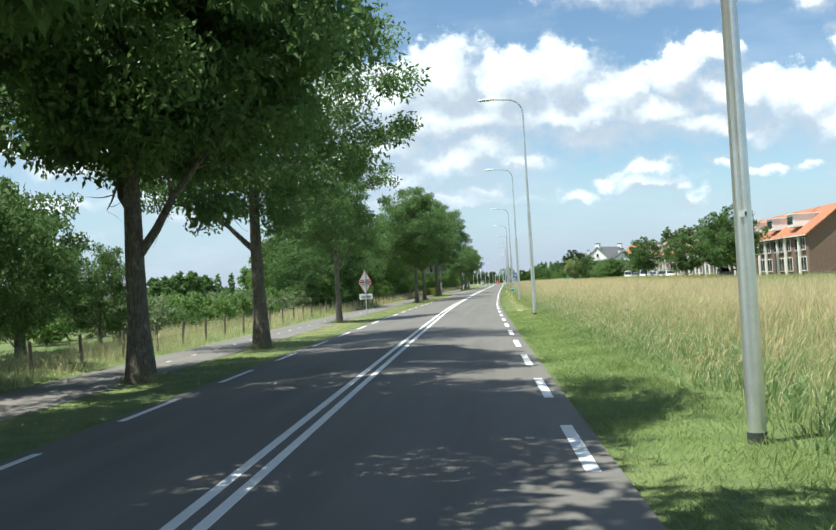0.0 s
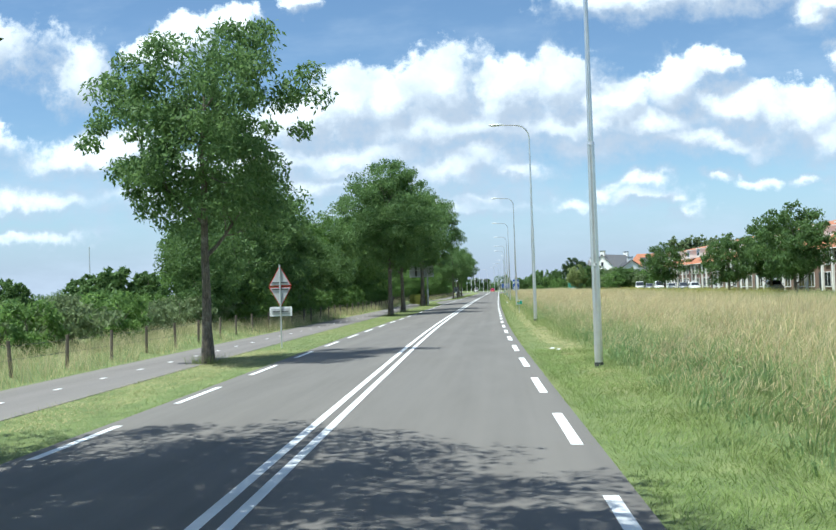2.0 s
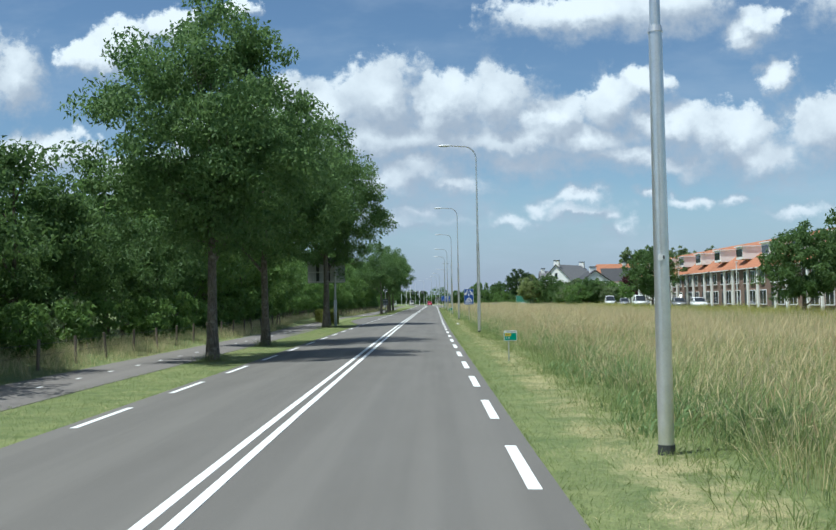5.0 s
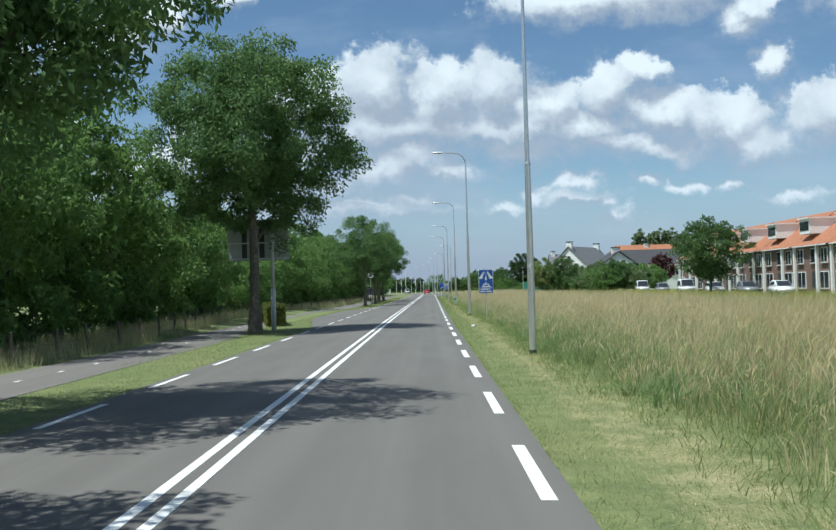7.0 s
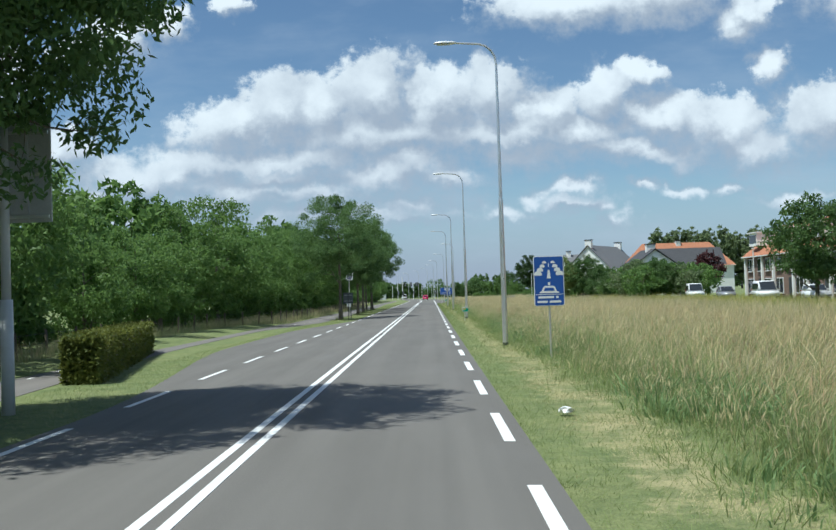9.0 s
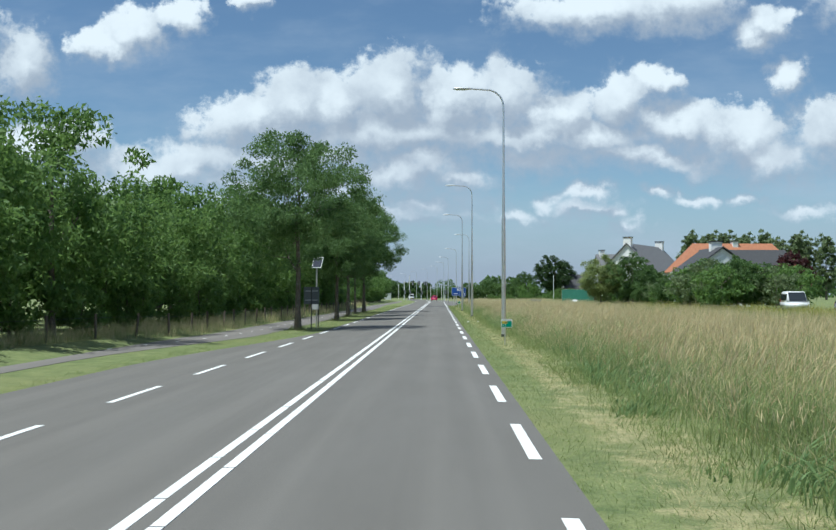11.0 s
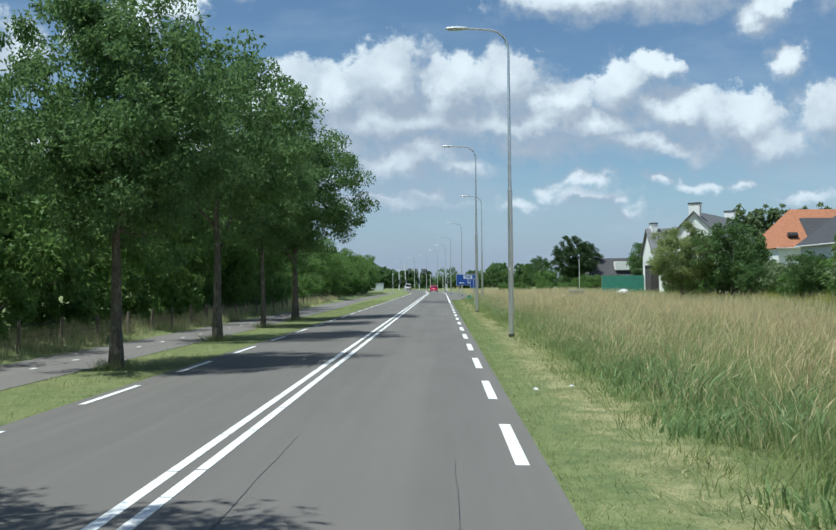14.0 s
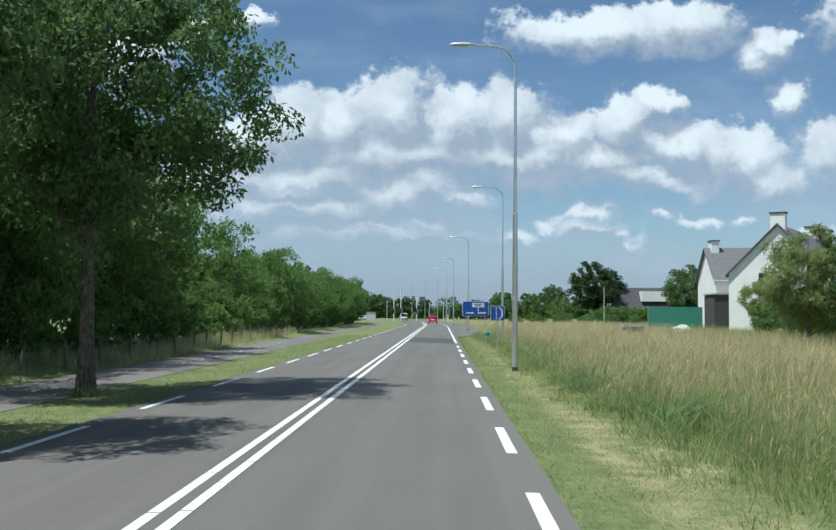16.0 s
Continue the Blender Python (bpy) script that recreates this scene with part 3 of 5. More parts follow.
def build_tree(seed, height, radius, clear, trunk_r, clumps, per, leaf=(0.30, 0.12), mat="leaf", lean=0.0, forks=6, squash=1.0, puff=1.0, depth=0, bare=None):
    """The meshes of a trunk with limbs and of a crown of leaves in clumps."""
    rng = np.random.default_rng(seed)
    bm, ends = bmesh.new(), []
    pts, radii = [], []
    top = height * 0.8
    for i in range(9):
        f = i / 8
        pts.append((lean * f * height * 0.5 + rng.normal() * 0.05 * f, rng.normal() * 0.05 * f, f * top))
        radii.append(trunk_r * (1.45 if i == 0 else 1.0) * (1 - 0.85 * f ** 1.2))
    tube(bm, pts, radii, 12 if depth == 2 else 7, cap=False)
    for k in range(forks):
        f = clear / top + (0.95 - clear / top) * (k + 0.3) / forks
        base = Vector(pts[0]).lerp(Vector(pts[-1]), f)
        a = k * 2.4 + rng.uniform(-0.4, 0.4)
        rise = (0.75 if depth == 2 else 0.35) + 0.7 * f
        limb(rng, bm, base, (math.cos(a), math.sin(a), rise), radius * rng.uniform(0.6, 0.8) * (1.1 - 0.6 * f), trunk_r * 0.5 * (1.1 - 0.7 * f), 0.10, ends, depth, 4 + 2 * depth)
    wood = mesh_of(bm, "trunk")
    wood.materials.append(M["bark"])
    wood.polygons.foreach_set("use_smooth", [True] * len(wood.polygons))
    # clumps on the limbs' ends and over an uneven ellipsoid
    bare = clear if bare is None else bare
    mid, tall = (bare * 0.95 + height) / 2, (height - bare * 0.95) / 2
    d = unit(rng.normal(size=(clumps, 3)))
    uneven = 0.9 + 0.15 * np.sin(3.1 * d[:, 0] + seed) * np.cos(2.3 * d[:, 1] + 1.7 * d[:, 2] + seed * 0.7)
    shell = d * (rng.uniform(0.05, 1.0, (clumps, 1)) ** 0.36) * uneven[:, None]
    low = np.where(shell[:, 2:] < -0.3, 0.86, 1.0)
    centres = shell * low * np.array((radius, radius * squash, tall)) + np.array((lean * mid * 0.5, 0, mid))
    tips = np.array([tuple(e) for e in ends])
    inside = (((tips - np.array((lean * mid * 0.5, 0, mid))) / np.array((radius, radius * squash, tall))) ** 2).sum(1) < 0.95
    tips = tips[inside]
    tips = tips[rng.permutation(len(tips))[: clumps // 3]]
    centres = np.concatenate((centres, tips))
    spread = rng.uniform(0.42, 0.85, (len(centres), 1)) * (radius / 4.5) ** 0.5 * puff
    ball = unit(rng.normal(size=(len(centres) * per, 3))).reshape(len(centres), per, 3) * rng.uniform(0.02, 1.0, (len(centres), per, 1)) ** 0.4
    pts = (centres[:, None, :] + ball * (spread * np.array((1, 1, 0.68)))[:, None, :]).reshape(-1, 3)
    bulge = unit(ball) * 0.75 + unit(centres - np.array((lean * mid * 0.5, 0, mid)))[:, None, :] * 0.45 + np.array((0, 0, 0.45))
    bulge = unit(bulge).reshape(-1, 3)
    keep = pts[:, 2] > bare * 0.6
    green = soup("crown", leaves(rng, pts[keep], 0.8, *leaf, bulge[keep], depth == 2), 4 if depth == 2 else 3)
    green.materials.append(M[mat])
    return wood, green


def plant_tree(meshes, x, y, label, category="tree", group="", size=1.0, turn=0.0, name="tree", z=GROUND):
    t = thing(name, (x + swing(y), y, z), label, category, group, turn)
    t.scale = (size, size, size)
    part("trunk", meshes[0], None, t)
    part("crown", meshes[1], None, t)
    return t


broad = [build_tree(11, 13.2, 6.4, 2.5, 0.27, 380, 235, (0.215, 0.098), depth=2, forks=7, bare=3.4), build_tree(12, 14.3, 5.5, 3.7, 0.26, 320, 215, (0.185, 0.078), depth=2), build_tree(13, 12.4, 4.6, 2.9, 0.18, 260, 175, (0.175, 0.075), depth=2, bare=2.8)]
shade_tree = build_tree(15, 13.2, 6.6, 2.6, 0.27, 260, 95, (0.36, 0.2), depth=1, forks=7, bare=3.2)
open_tree = build_tree(14, 13.4, 6.0, 3.0, 0.25, 270, 175, (0.185, 0.075), depth=2, forks=7, bare=2.9)
young = build_tree(21, 10.3, 3.5, 2.8, 0.15, 120, 200, (0.165, 0.065), depth=2, bare=3.2)
slim = [build_tree(21, 11.0, 4.2, 2.8, 0.15, 140, 210, (0.165, 0.065), depth=2, bare=2.9), build_tree(22, 9.2, 2.9, 2.8, 0.10, 130, 160, (0.165, 0.065), depth=2, bare=3.0)]
wood_trees = [build_tree(31 + i, 8.4 + 0.9 * (i % 2), 3.8, 0.4, 0.17, 85, 92, (0.26, 0.13), "leaf_wood", forks=5, puff=1.35, depth=1) for i in range(3)]
tall_wood = [build_tree(38 + i, 12.6, 4.8, 0.6, 0.22, 190, 84, (0.28, 0.13), "leaf_wood", forks=6, puff=1.25, depth=1) for i in range(2)]
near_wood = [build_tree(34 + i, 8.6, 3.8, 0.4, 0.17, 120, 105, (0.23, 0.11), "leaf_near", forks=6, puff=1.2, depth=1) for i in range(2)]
back_trees = [build_tree(36 + i, 8.8, 4.2, 0.5, 0.17, 80, 36, (0.55, 0.3), "leaf_wood", forks=3) for i in range(2)]
bushes = [build_tree(41 + i, 2.9, 2.0, 0.15, 0.06, 40, 46, (0.26, 0.13), "leaf_pale" if i == 1 else "leaf_wood", forks=3) for i in range(2)]

ROAD_TREES = "roadside trees along the verge"
for meshes, x, y, size, turn, label in (
        # the first three are unseen behind the start, added to deepen its shade
        (shade_tree, -5.9, -33.0, 1.25, 30, "large roadside tree shading the road"),
        (shade_tree, -5.9, -22.0, 1.25, 130, "large roadside tree shading the road"),
        (shade_tree, -5.9, -11.0, 1.3, 250, "large roadside tree shading the road"),
        (shade_tree, -5.6, 0.8, 1.3, 200, "large roadside tree shading the road"),
        (broad[0], -5.6, 11.6, 1.2, 310, "large roadside tree shading the road"),
        (broad[0], -5.75, 22.8, 1.03, 0, "large roadside tree with dark trunk forking low"),
        (open_tree, -5.4, 34.2, 1.03, 140, "large roadside tree with spreading dark green crown"),
        (young, -5.85, 56.2, 1.06, 20, "young roadside tree with slim trunk and open crown"),
        (broad[2], -5.3, 106.0, 1.05, 70, "roadside tree with round dense green crown"),
        (broad[2], -5.4, 117.8, 1.04, 200, "roadside tree with round dense green crown"),
        (broad[1], -5.95, 150.0, 1.04, 75, "tall roadside tree with full crown beside sign mast"),
        (slim[0], -5.3, 219.0, 1.03, 120, "roadside tree with brown trunk on mown verge"),
        (broad[2], -5.25, 238.5, 0.79, 300, "roadside tree with brown trunk and round crown"),
        (slim[0], -5.5, 250.3, 1.0, 60, "young roadside tree with thin trunk"),
        (slim[1], -5.85, 261.3, 1.1, 160, "young roadside tree with thin trunk"),
        (broad[2], -5.7, 270.5, 0.98, 240, "roadside tree with dark trunk and spreading crown")):
    plant_tree(meshes, x, y, label, "tree", ROAD_TREES, size, turn, "roadside_tree")



def wood_size(y):
    """How tall the wood stands along the road."""
    return 1.2 if y < 112 else 0.92 if y < 132 else 1.5 if y < 156 else 1.1 if y < 174 else 0.78 if y < 193 else 1.15 if y < 240 else 1.15 if y < 266 else 1.45 if y < 302 else 0.62 if y < 320 else 1.0


rng = np.random.default_rng(5)
WOOD = "trees of the wood behind the fence"
for row, (x0, y0, y1, step) in enumerate(((-13.4, 100, 430, 5.6), (-18.0, 104, 430, 7.5), (-24, 116, 430, 14.0))):
    y = y0
    while y < y1:
        size = rng.uniform(0.85, 1.15) * (0.85 if row == 0 else 0.92) * wood_size(y)
        kind = wood_trees[int(rng.integers(3))] if row == 0 or y < 112 else back_trees[int(rng.integers(2))]
        if row == 0 and y < 132:
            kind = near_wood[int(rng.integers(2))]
        if row == 0 and (132 < y < 156 or 266 < y < 302):
            kind, size = tall_wood[int(rng.integers(2))], rng.uniform(0.82, 1.0)
        plant_tree(kind, x0 + rng.uniform(-1, 1) - (1.0 if y < 132 else 0.0), y, "dense dark green tree at the edge of the wood", "tree", WOOD, size, rng.uniform(0, 360), "wood_tree", z=GROUND + 0.15)
        y += step * rng.uniform(0.8, 1.2)
for x, y, size in ((-12.6, 79.5, 0.70), (-12.4, 85, 0.95), (-13.0, 91.5, 1.28), (-14.0, 98, 1.25), (-16.5, 94, 1.1)):
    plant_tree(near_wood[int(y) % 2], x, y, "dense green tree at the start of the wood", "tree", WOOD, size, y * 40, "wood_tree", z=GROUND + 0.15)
for i in range(70):
    y = 84 + i * 4.9 + rng.uniform(-1, 1)
    plant_tree(bushes[0], path_x(y) - swing(y) - 4.4 + rng.uniform(-0.4, 0.6), y, "dark green undergrowth shrub at the edge of the wood", "shrub", "undergrowth of the wood", rng.uniform(0.75, 1.15), rng.uniform(0, 360), "undergrowth_shrub", z=GROUND + 0.1)
for x, y, size in ((-12.8, 31, 0.62), (-14.6, 35, 0.8), (-13.0, 38.5, 0.5), (-11.9, 14.5, 1.0), (-13.2, 20.5, 1.15), (-13.5, 27, 0.85), (-19, 24, 1.0)):
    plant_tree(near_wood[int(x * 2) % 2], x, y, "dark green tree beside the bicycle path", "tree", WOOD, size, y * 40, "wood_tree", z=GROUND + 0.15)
for i in range(110):
    y = 42 + (i % 22) * 3.4 + rng.uniform(-1, 1)
    x = -13.2 - (i // 22) * 4.6 + rng.uniform(-1, 1)
    if x > 2.2 - 0.30 * (y - 20) or y < 84:
        plant_tree(bushes[int(rng.integers(2))], x, y, "low rounded shrub in the orchard field", "shrub", "shrubs in the field", rng.uniform(0.68, 0.88), rng.uniform(0, 360), "shrub", z=GROUND + 0.0)


# ---- grass ----
def blades(rng, x, y, z, height, width, lean, bent):
    """Blades of grass: a triangle each, or, bent, two that droop at the tip."""
    k = len(x)
    base = np.stack((x, y, z), 1)
    a = rng.uniform(0, 2 * np.pi, k)
    side = np.stack((np.cos(a), np.sin(a), np.zeros(k)), 1) * (width / 2)[:, None]
    tuft = np.stack((np.sin(x * 2.1 + y * 1.3), np.cos(y * 1.7 - x * 0.9)), 1) * 0.7 * lean
    flow = np.concatenate((rng.normal(size=(k, 2)) * lean + tuft, np.ones((k, 1))), 1)
    if not bent:
        return np.stack((base - side, base + side, base + flow * height[:, None]), 1).reshape(-1, 3)
    mid = base + flow * (height * 0.62)[:, None]
    tip = mid + flow * np.array((2.6, 2.6, 0.75)) * (height * 0.42)[:, None]
    return np.stack((base - side, base + side, mid + side * 0.7, base - side, mid + side * 0.7, mid - side * 0.7, mid - side * 0.7, mid + side * 0.7, tip), 1).reshape(-1, 3)


def grass(name, mat, rng, count, x0, x1, y0, y1, h, w, lean, label, z=None, keep=None, skew=1.0, bent=False, lumps=0.0, ramp=None):
    x = x0 + (x1 - x0) * rng.uniform(0, 1, count) ** skew
    y = rng.uniform(y0, y1, count)
    if keep is not None:
        good = keep(x, y)
        x, y = x[good], y[good]
    k = len(x)
    across, x = x, x + swings(y)
    zz = np.array([ground_z(a, b) for a, b in zip(x, y)]) - 0.02 if z is None else np.full(k, z)
    tall = rng.uniform(h[0], h[1], k) * (1 - lumps + lumps * (0.5 + 0.5 * np.sin(x * 1.9 + 1.3 * np.sin(y * 0.7)) * np.sin(y * 1.1 + x * 0.6)) * 1.4)
    if ramp:
        full = np.where(y < 60, ramp[1], ramp[0] + 1.8)
        tall = tall * np.clip((across - ramp[0]) / (full - ramp[0]), 0.2, 1.0)
    data = soup(name, blades(rng, x, y, zz, tall, rng.uniform(w[0], w[1], k), lean, bent), 3)
    ob = part(name, data, M[mat])
    return tagged(ob, label, "grass", kind="stuff")


def tussocks(name, mat, rng, tufts, per, x0, x1, y0, y1, h, w, lean, label, spread=0.22, keep=None, skew=1.0, ramp=None, plume=False):
    """Tufts of grass that lean apart and with the wind; plume: thin stalks with a drooping feathery head."""
    cx, cy = x0 + (x1 - x0) * rng.uniform(0, 1, tufts) ** skew, rng.uniform(y0, y1, tufts)
    if keep is not None:
        good = keep(cx, cy)
        cx, cy = cx[good], cy[good]
    k = len(cx) * per
    tall = np.repeat(rng.uniform(h[0], h[1], len(cx)), per) * rng.uniform(0.72, 1.15, k)
    off = rng.normal(size=(k, 2)) * spread
    across, y = np.repeat(cx, per) + off[:, 0], np.repeat(cy, per) + off[:, 1]
    if ramp:
        full = np.where(y < 60, ramp[1], ramp[0] + 1.8)
        tall = tall * np.clip((across - ramp[0]) / (full - ramp[0]), 0.2, 1.0)
    x = across + swings(y)
    base = np.stack((x, y, np.array([ground_z(a, b) for a, b in zip(x, y)]) - 0.03), 1)
    wind = np.repeat(rng.normal(size=(len(cx), 2)) * lean * 0.7 + np.array((lean * 0.45, 0.0)), per, axis=0)
    flow = np.concatenate((off / spread * lean * 0.5 + rng.normal(size=(k, 2)) * lean * 0.4 + wind, np.ones((k, 1))), 1)
    a = rng.uniform(0, 2 * np.pi, k)
    side = np.stack((np.cos(a), np.sin(a), np.zeros(k)), 1) * rng.uniform(w[0], w[1], (k, 1)) / 2
    if plume:
        neck = base + flow * (tall * 0.72)[:, None]
        tip = neck + flow * np.array((2.4, 2.4, 0.8)) * (tall * 0.30)[:, None]
        mid = neck * 0.55 + tip * 0.45 + np.array((0, 0, 0.02))
        thin = side * 0.22
        corners = (base - thin, base + thin, neck, neck, mid - side, mid + side, mid + side, mid - side, tip)
    else:
        mid = base + flow * (tall * 0.6)[:, None]
        tip = mid + flow * np.array((2.6, 2.6, 0.7)) * (tall * 0.45)[:, None]
        corners = (base - side, base + side, mid + side * 0.7, base - side, mid + side * 0.7, mid - side * 0.7, mid - side * 0.7, mid + side * 0.7, tip)
    data = soup(name, np.stack(corners, 1).reshape(-1, 3), 3)
    return tagged(part(name, data, M[mat]), label, "grass", kind="stuff")


def clumpy(cut, scale):
    def keep(x, y):
        return np.sin(x * scale * 1.7 + 2 * np.sin(y * scale * 0.6)) * np.cos(y * scale + np.sin(x * scale)) + np.sin(y * scale * 2.3 + x) * 0.5 > cut
    return keep


rng = np.random.default_rng(77)
off_bay = lambda x, y: ~((y > 156) & (y < 212) & (x > -EDGE - 2.3 * np.minimum(1.0, np.minimum(y - 154, 214 - y) / 20)))
def edge_in(x0, wobble):
    """Keeps what lies beyond a wavering edge."""
    return lambda x, y: x > x0 + wobble * (np.sin(y * 0.55) * 0.5 + np.sin(y * 1.7 + 1.0) * 0.3 + np.sin(y * 0.13) * 0.6)


def dry_part(cut):
    """Keeps the dry patches: most of the meadow's first stretch, less further on and along its edge."""
    def keep(x, y):
        share = cut + 0.4 * np.clip((y - 215) / 60, 0, 1) + 0.5 * np.clip((7.4 - x) / 1.4, 0, 1) - 0.4 * np.clip((75 - y) / 30, 0, 1)
        return np.sin(x * 0.85 + 2 * np.sin(y * 0.3)) * np.cos(y * 0.5 + np.sin(x * 0.5)) + np.sin(y * 1.15 + x) * 0.5 + 0.25 * np.sin(x * 5.1 + y * 3.7) > share
    return keep


grass("verge_grass", "short", rng, 140000, EDGE + 0.01, 5.7, 0, 335, (0.04, 0.12), (0.005, 0.012), 0.7, "short mown green grass on the verge")
grass("verge_grass", "short", rng, 110000, -6.6, -EDGE - 0.01, 5, 335, (0.04, 0.12), (0.005, 0.013), 0.7, "short mown green grass under the trees", keep=lambda x, y: off_bay(x, y) & ((x > -6.0) | (y > 130) & (y < 208)))
for side in (-1, 1):
    lo, hi = sorted((side * (EDGE - 0.07), side * (EDGE + 0.16)))
    grass("edge_fringe", "short", rng, 26000, lo, hi, 0, 330, (0.03, 0.10), (0.005, 0.012), 0.8, "ragged grass fringe along the asphalt", keep=lambda x, y: off_bay(x, y) & clumpy(-0.55, 0.9)(x, y) & (clumpy(0.1, 1.7)(x, y) | (np.abs(x) > EDGE)))


def trunk_tufts(rng, per=260):
    """Uncut grass round the foot of each roadside tree, where no mower reaches."""
    feet = [(ob.location.x, ob.location.y) for ob in bpy.data.objects if ob.name.split(".")[0] == "roadside_tree" and ob.location.y > 10]
    centre = np.repeat(np.array(feet), per, axis=0)
    a, r = rng.uniform(0, 2 * np.pi, len(centre)), 0.2 + np.abs(rng.normal(size=len(centre))) * 0.25
    x, y = centre[:, 0] + r * np.cos(a), centre[:, 1] + r * np.sin(a)
    data = soup("trunk_tufts", blades(rng, x, y, np.full(len(x), GROUND - 0.02), rng.uniform(0.12, 0.42, len(x)), rng.uniform(0.007, 0.016, len(x)), 0.45, True), 3)
    tagged(part("trunk_tufts", data, M["short"]), "uncut grass tufts round the feet of the roadside trees", "grass", kind="stuff")


trunk_tufts(rng)
grass("straw", "straw", rng, 110000, 4.45, 5.6, 45, 335, (0.03, 0.09), (0.004, 0.010), 1.9, "dry cut straw lying on the verge", keep=clumpy(-0.3, 0.9))
grass("straw", "straw", rng, 14000, 3.8, 4.6, 50, 335, (0.03, 0.08), (0.004, 0.010), 1.5, "scattered dry straw on the mown verge", keep=clumpy(0.2, 0.8))
grass("straw", "straw", rng, 45000, -5.9, -3.75, 24, 335, (0.03, 0.08), (0.004, 0.010), 1.4, "scattered dry grass on the verge by the path", keep=lambda x, y: off_bay(x, y) & clumpy(-0.25, 0.7)(x, y))
grass("straw", "straw", rng, 9000, -5.9, -4.5, 42, 62, (0.03, 0.09), (0.005, 0.012), 1.8, "heap of pale cut straw between road and path", keep=clumpy(-0.7, 0.5))
grass("edge_grass", "short", rng, 60000, 4.9, 7.2, 0, 335, (0.12, 0.32), (0.006, 0.014), 0.55, "rough green grass between verge and meadow", keep=edge_in(5.05, 0.35), bent=True, lumps=0.4)
grass("verge_grass", "lush", rng, 30000, EDGE + 0.15, 5.6, 0, 58, (0.07, 0.17), (0.006, 0.014), 0.6, "lush longer green grass on the first stretch of verge", bent=True, lumps=0.4)
tussocks("herbs", "herb", rng, 2600, 14, 5.3, 7.6, 0, 345, (0.45, 0.85), (0.022, 0.05), 0.32, "broad-leaved green weeds at the foot of the meadow", 0.16, lambda x, y: edge_in(5.5, 0.45)(x, y) & (clumpy(0.1, 0.35)(x, y) | (y < 62)), ramp=(4.9, 7.4))
tussocks("tall_grass", "tall_green", rng, 5200, 13, 5.2, 8.4, 0, 345, (0.5, 0.95), (0.008, 0.018), 0.36, "tangled green grass at the edge of the meadow", 0.2, edge_in(5.5, 0.45), ramp=(4.9, 7.6))
tussocks("tall_grass", "tall_green", rng, 6400, 12, 6.4, 15.5, 0, 345, (0.6, 1.12), (0.010, 0.024), 0.30, "tall green grass of the meadow", 0.26, edge_in(6.6, 0.5), 1.5, (4.9, 7.8))
tussocks("dry_grass", "tall_dry", rng, 7600, 15, 5.9, 17.0, 0, 348, (0.85, 1.5), (0.006, 0.016), 0.15, "tall straw-coloured grass with feathery heads", 0.25, dry_part(-0.78), 1.45, (5.0, 8.0), True)
tussocks("dry_grass", "tall_dry", rng, 3000, 10, 6.0, 17.0, 0, 348, (0.7, 1.2), (0.008, 0.016), 0.26, "tall dry straw of the meadow", 0.2, dry_part(-0.6), 1.4, (5.0, 8.0))
tussocks("dry_grass", "tall_brown", rng, 4200, 12, 6.4, 16.5, 0, 348, (0.75, 1.35), (0.006, 0.016), 0.17, "tall reddish brown grass with soft heads", 0.24, clumpy(-0.2, 0.4), 1.4, (5.0, 8.0), True)
grass("dry_grass", "tall_dry", rng, 100000, 13.0, 28.0, 20, 425, (0.85, 1.4), (0.012, 0.032), 0.3, "tall dry straw-coloured grass of the far meadow", lumps=0.3, keep=dry_part(-0.6))
grass("far_grass", "tall_green", rng, 60000, 15.0, 34.0, 20, 430, (0.5, 0.9), (0.015, 0.04), 0.4, "green grass among the dry grass of the far meadow", lumps=0.3)
grass("far_grass", "tall_green", rng, 30000, 22.0, 40.0, 20, 430, (0.25, 0.55), (0.03, 0.08), 0.4, "green grass of the far meadow by the street", lumps=0.3)
off_path = lambda x, y: x < np.array([path_x(v) - swing(v) for v in y]) - 1.5
grass("bank_grass", "tall_dry", rng, 76000, -13.0, -8.75, 10, 335, (0.3, 0.9), (0.005, 0.011), 0.30, "dry uncut grass on the bank by the fence", keep=lambda x, y: clumpy(-0.45, 0.6)(x, y) & off_path(x, y), bent=True, lumps=0.4)
grass("bank_grass", "tall_green", rng, 66000, -13.5, -8.75, 10, 335, (0.25, 0.75), (0.005, 0.013), 0.40, "green uncut grass on the bank by the fence", keep=off_path, lumps=0.4)
grass("straw", "straw", rng, 40000, -11.6, -8.6, 12, 335, (0.03, 0.10), (0.004, 0.010), 1.6, "dry straw along the edge of the bicycle path", keep=lambda x, y: np.abs(x - np.array([path_x(v) - swing(v) for v in y]) + 1.75) < 0.35)
grass("weeds", "weed", rng, 30000, 29.5, 33.5, 130, 335, (0.5, 1.1), (0.02, 0.05), 0.35, "yellow flowering weeds along the street", keep=clumpy(-0.3, 0.25), lumps=0.5)


def seed_heads(rng, count):
    """Feathery heads over the dry grass, pale and drooping."""
    x = 6.2 + 14 * rng.uniform(0, 1, count) ** 1.5
    y = rng.uniform(0, 345, count)
    good = dry_part(-0.88)(x, y)
    x, y = x[good], y[good]
    across, x = x, x + swings(y)
    z = np.array([ground_z(a, b) for a, b in zip(x, y)]) + rng.uniform(0.65, 1.25, len(x)) * np.clip((across - 5.0) / 3.0, 0.3, 1.0)
    data = soup("seed_heads", leaves(rng, np.stack((x, y, z), 1), -0.9, 0.11, 0.012), 3)
    tagged(part("seed_heads", data, M["tall_dry"]), "pale feathery seed heads over the dry grass", "grass", kind="stuff")


seed_heads(rng, 30000)


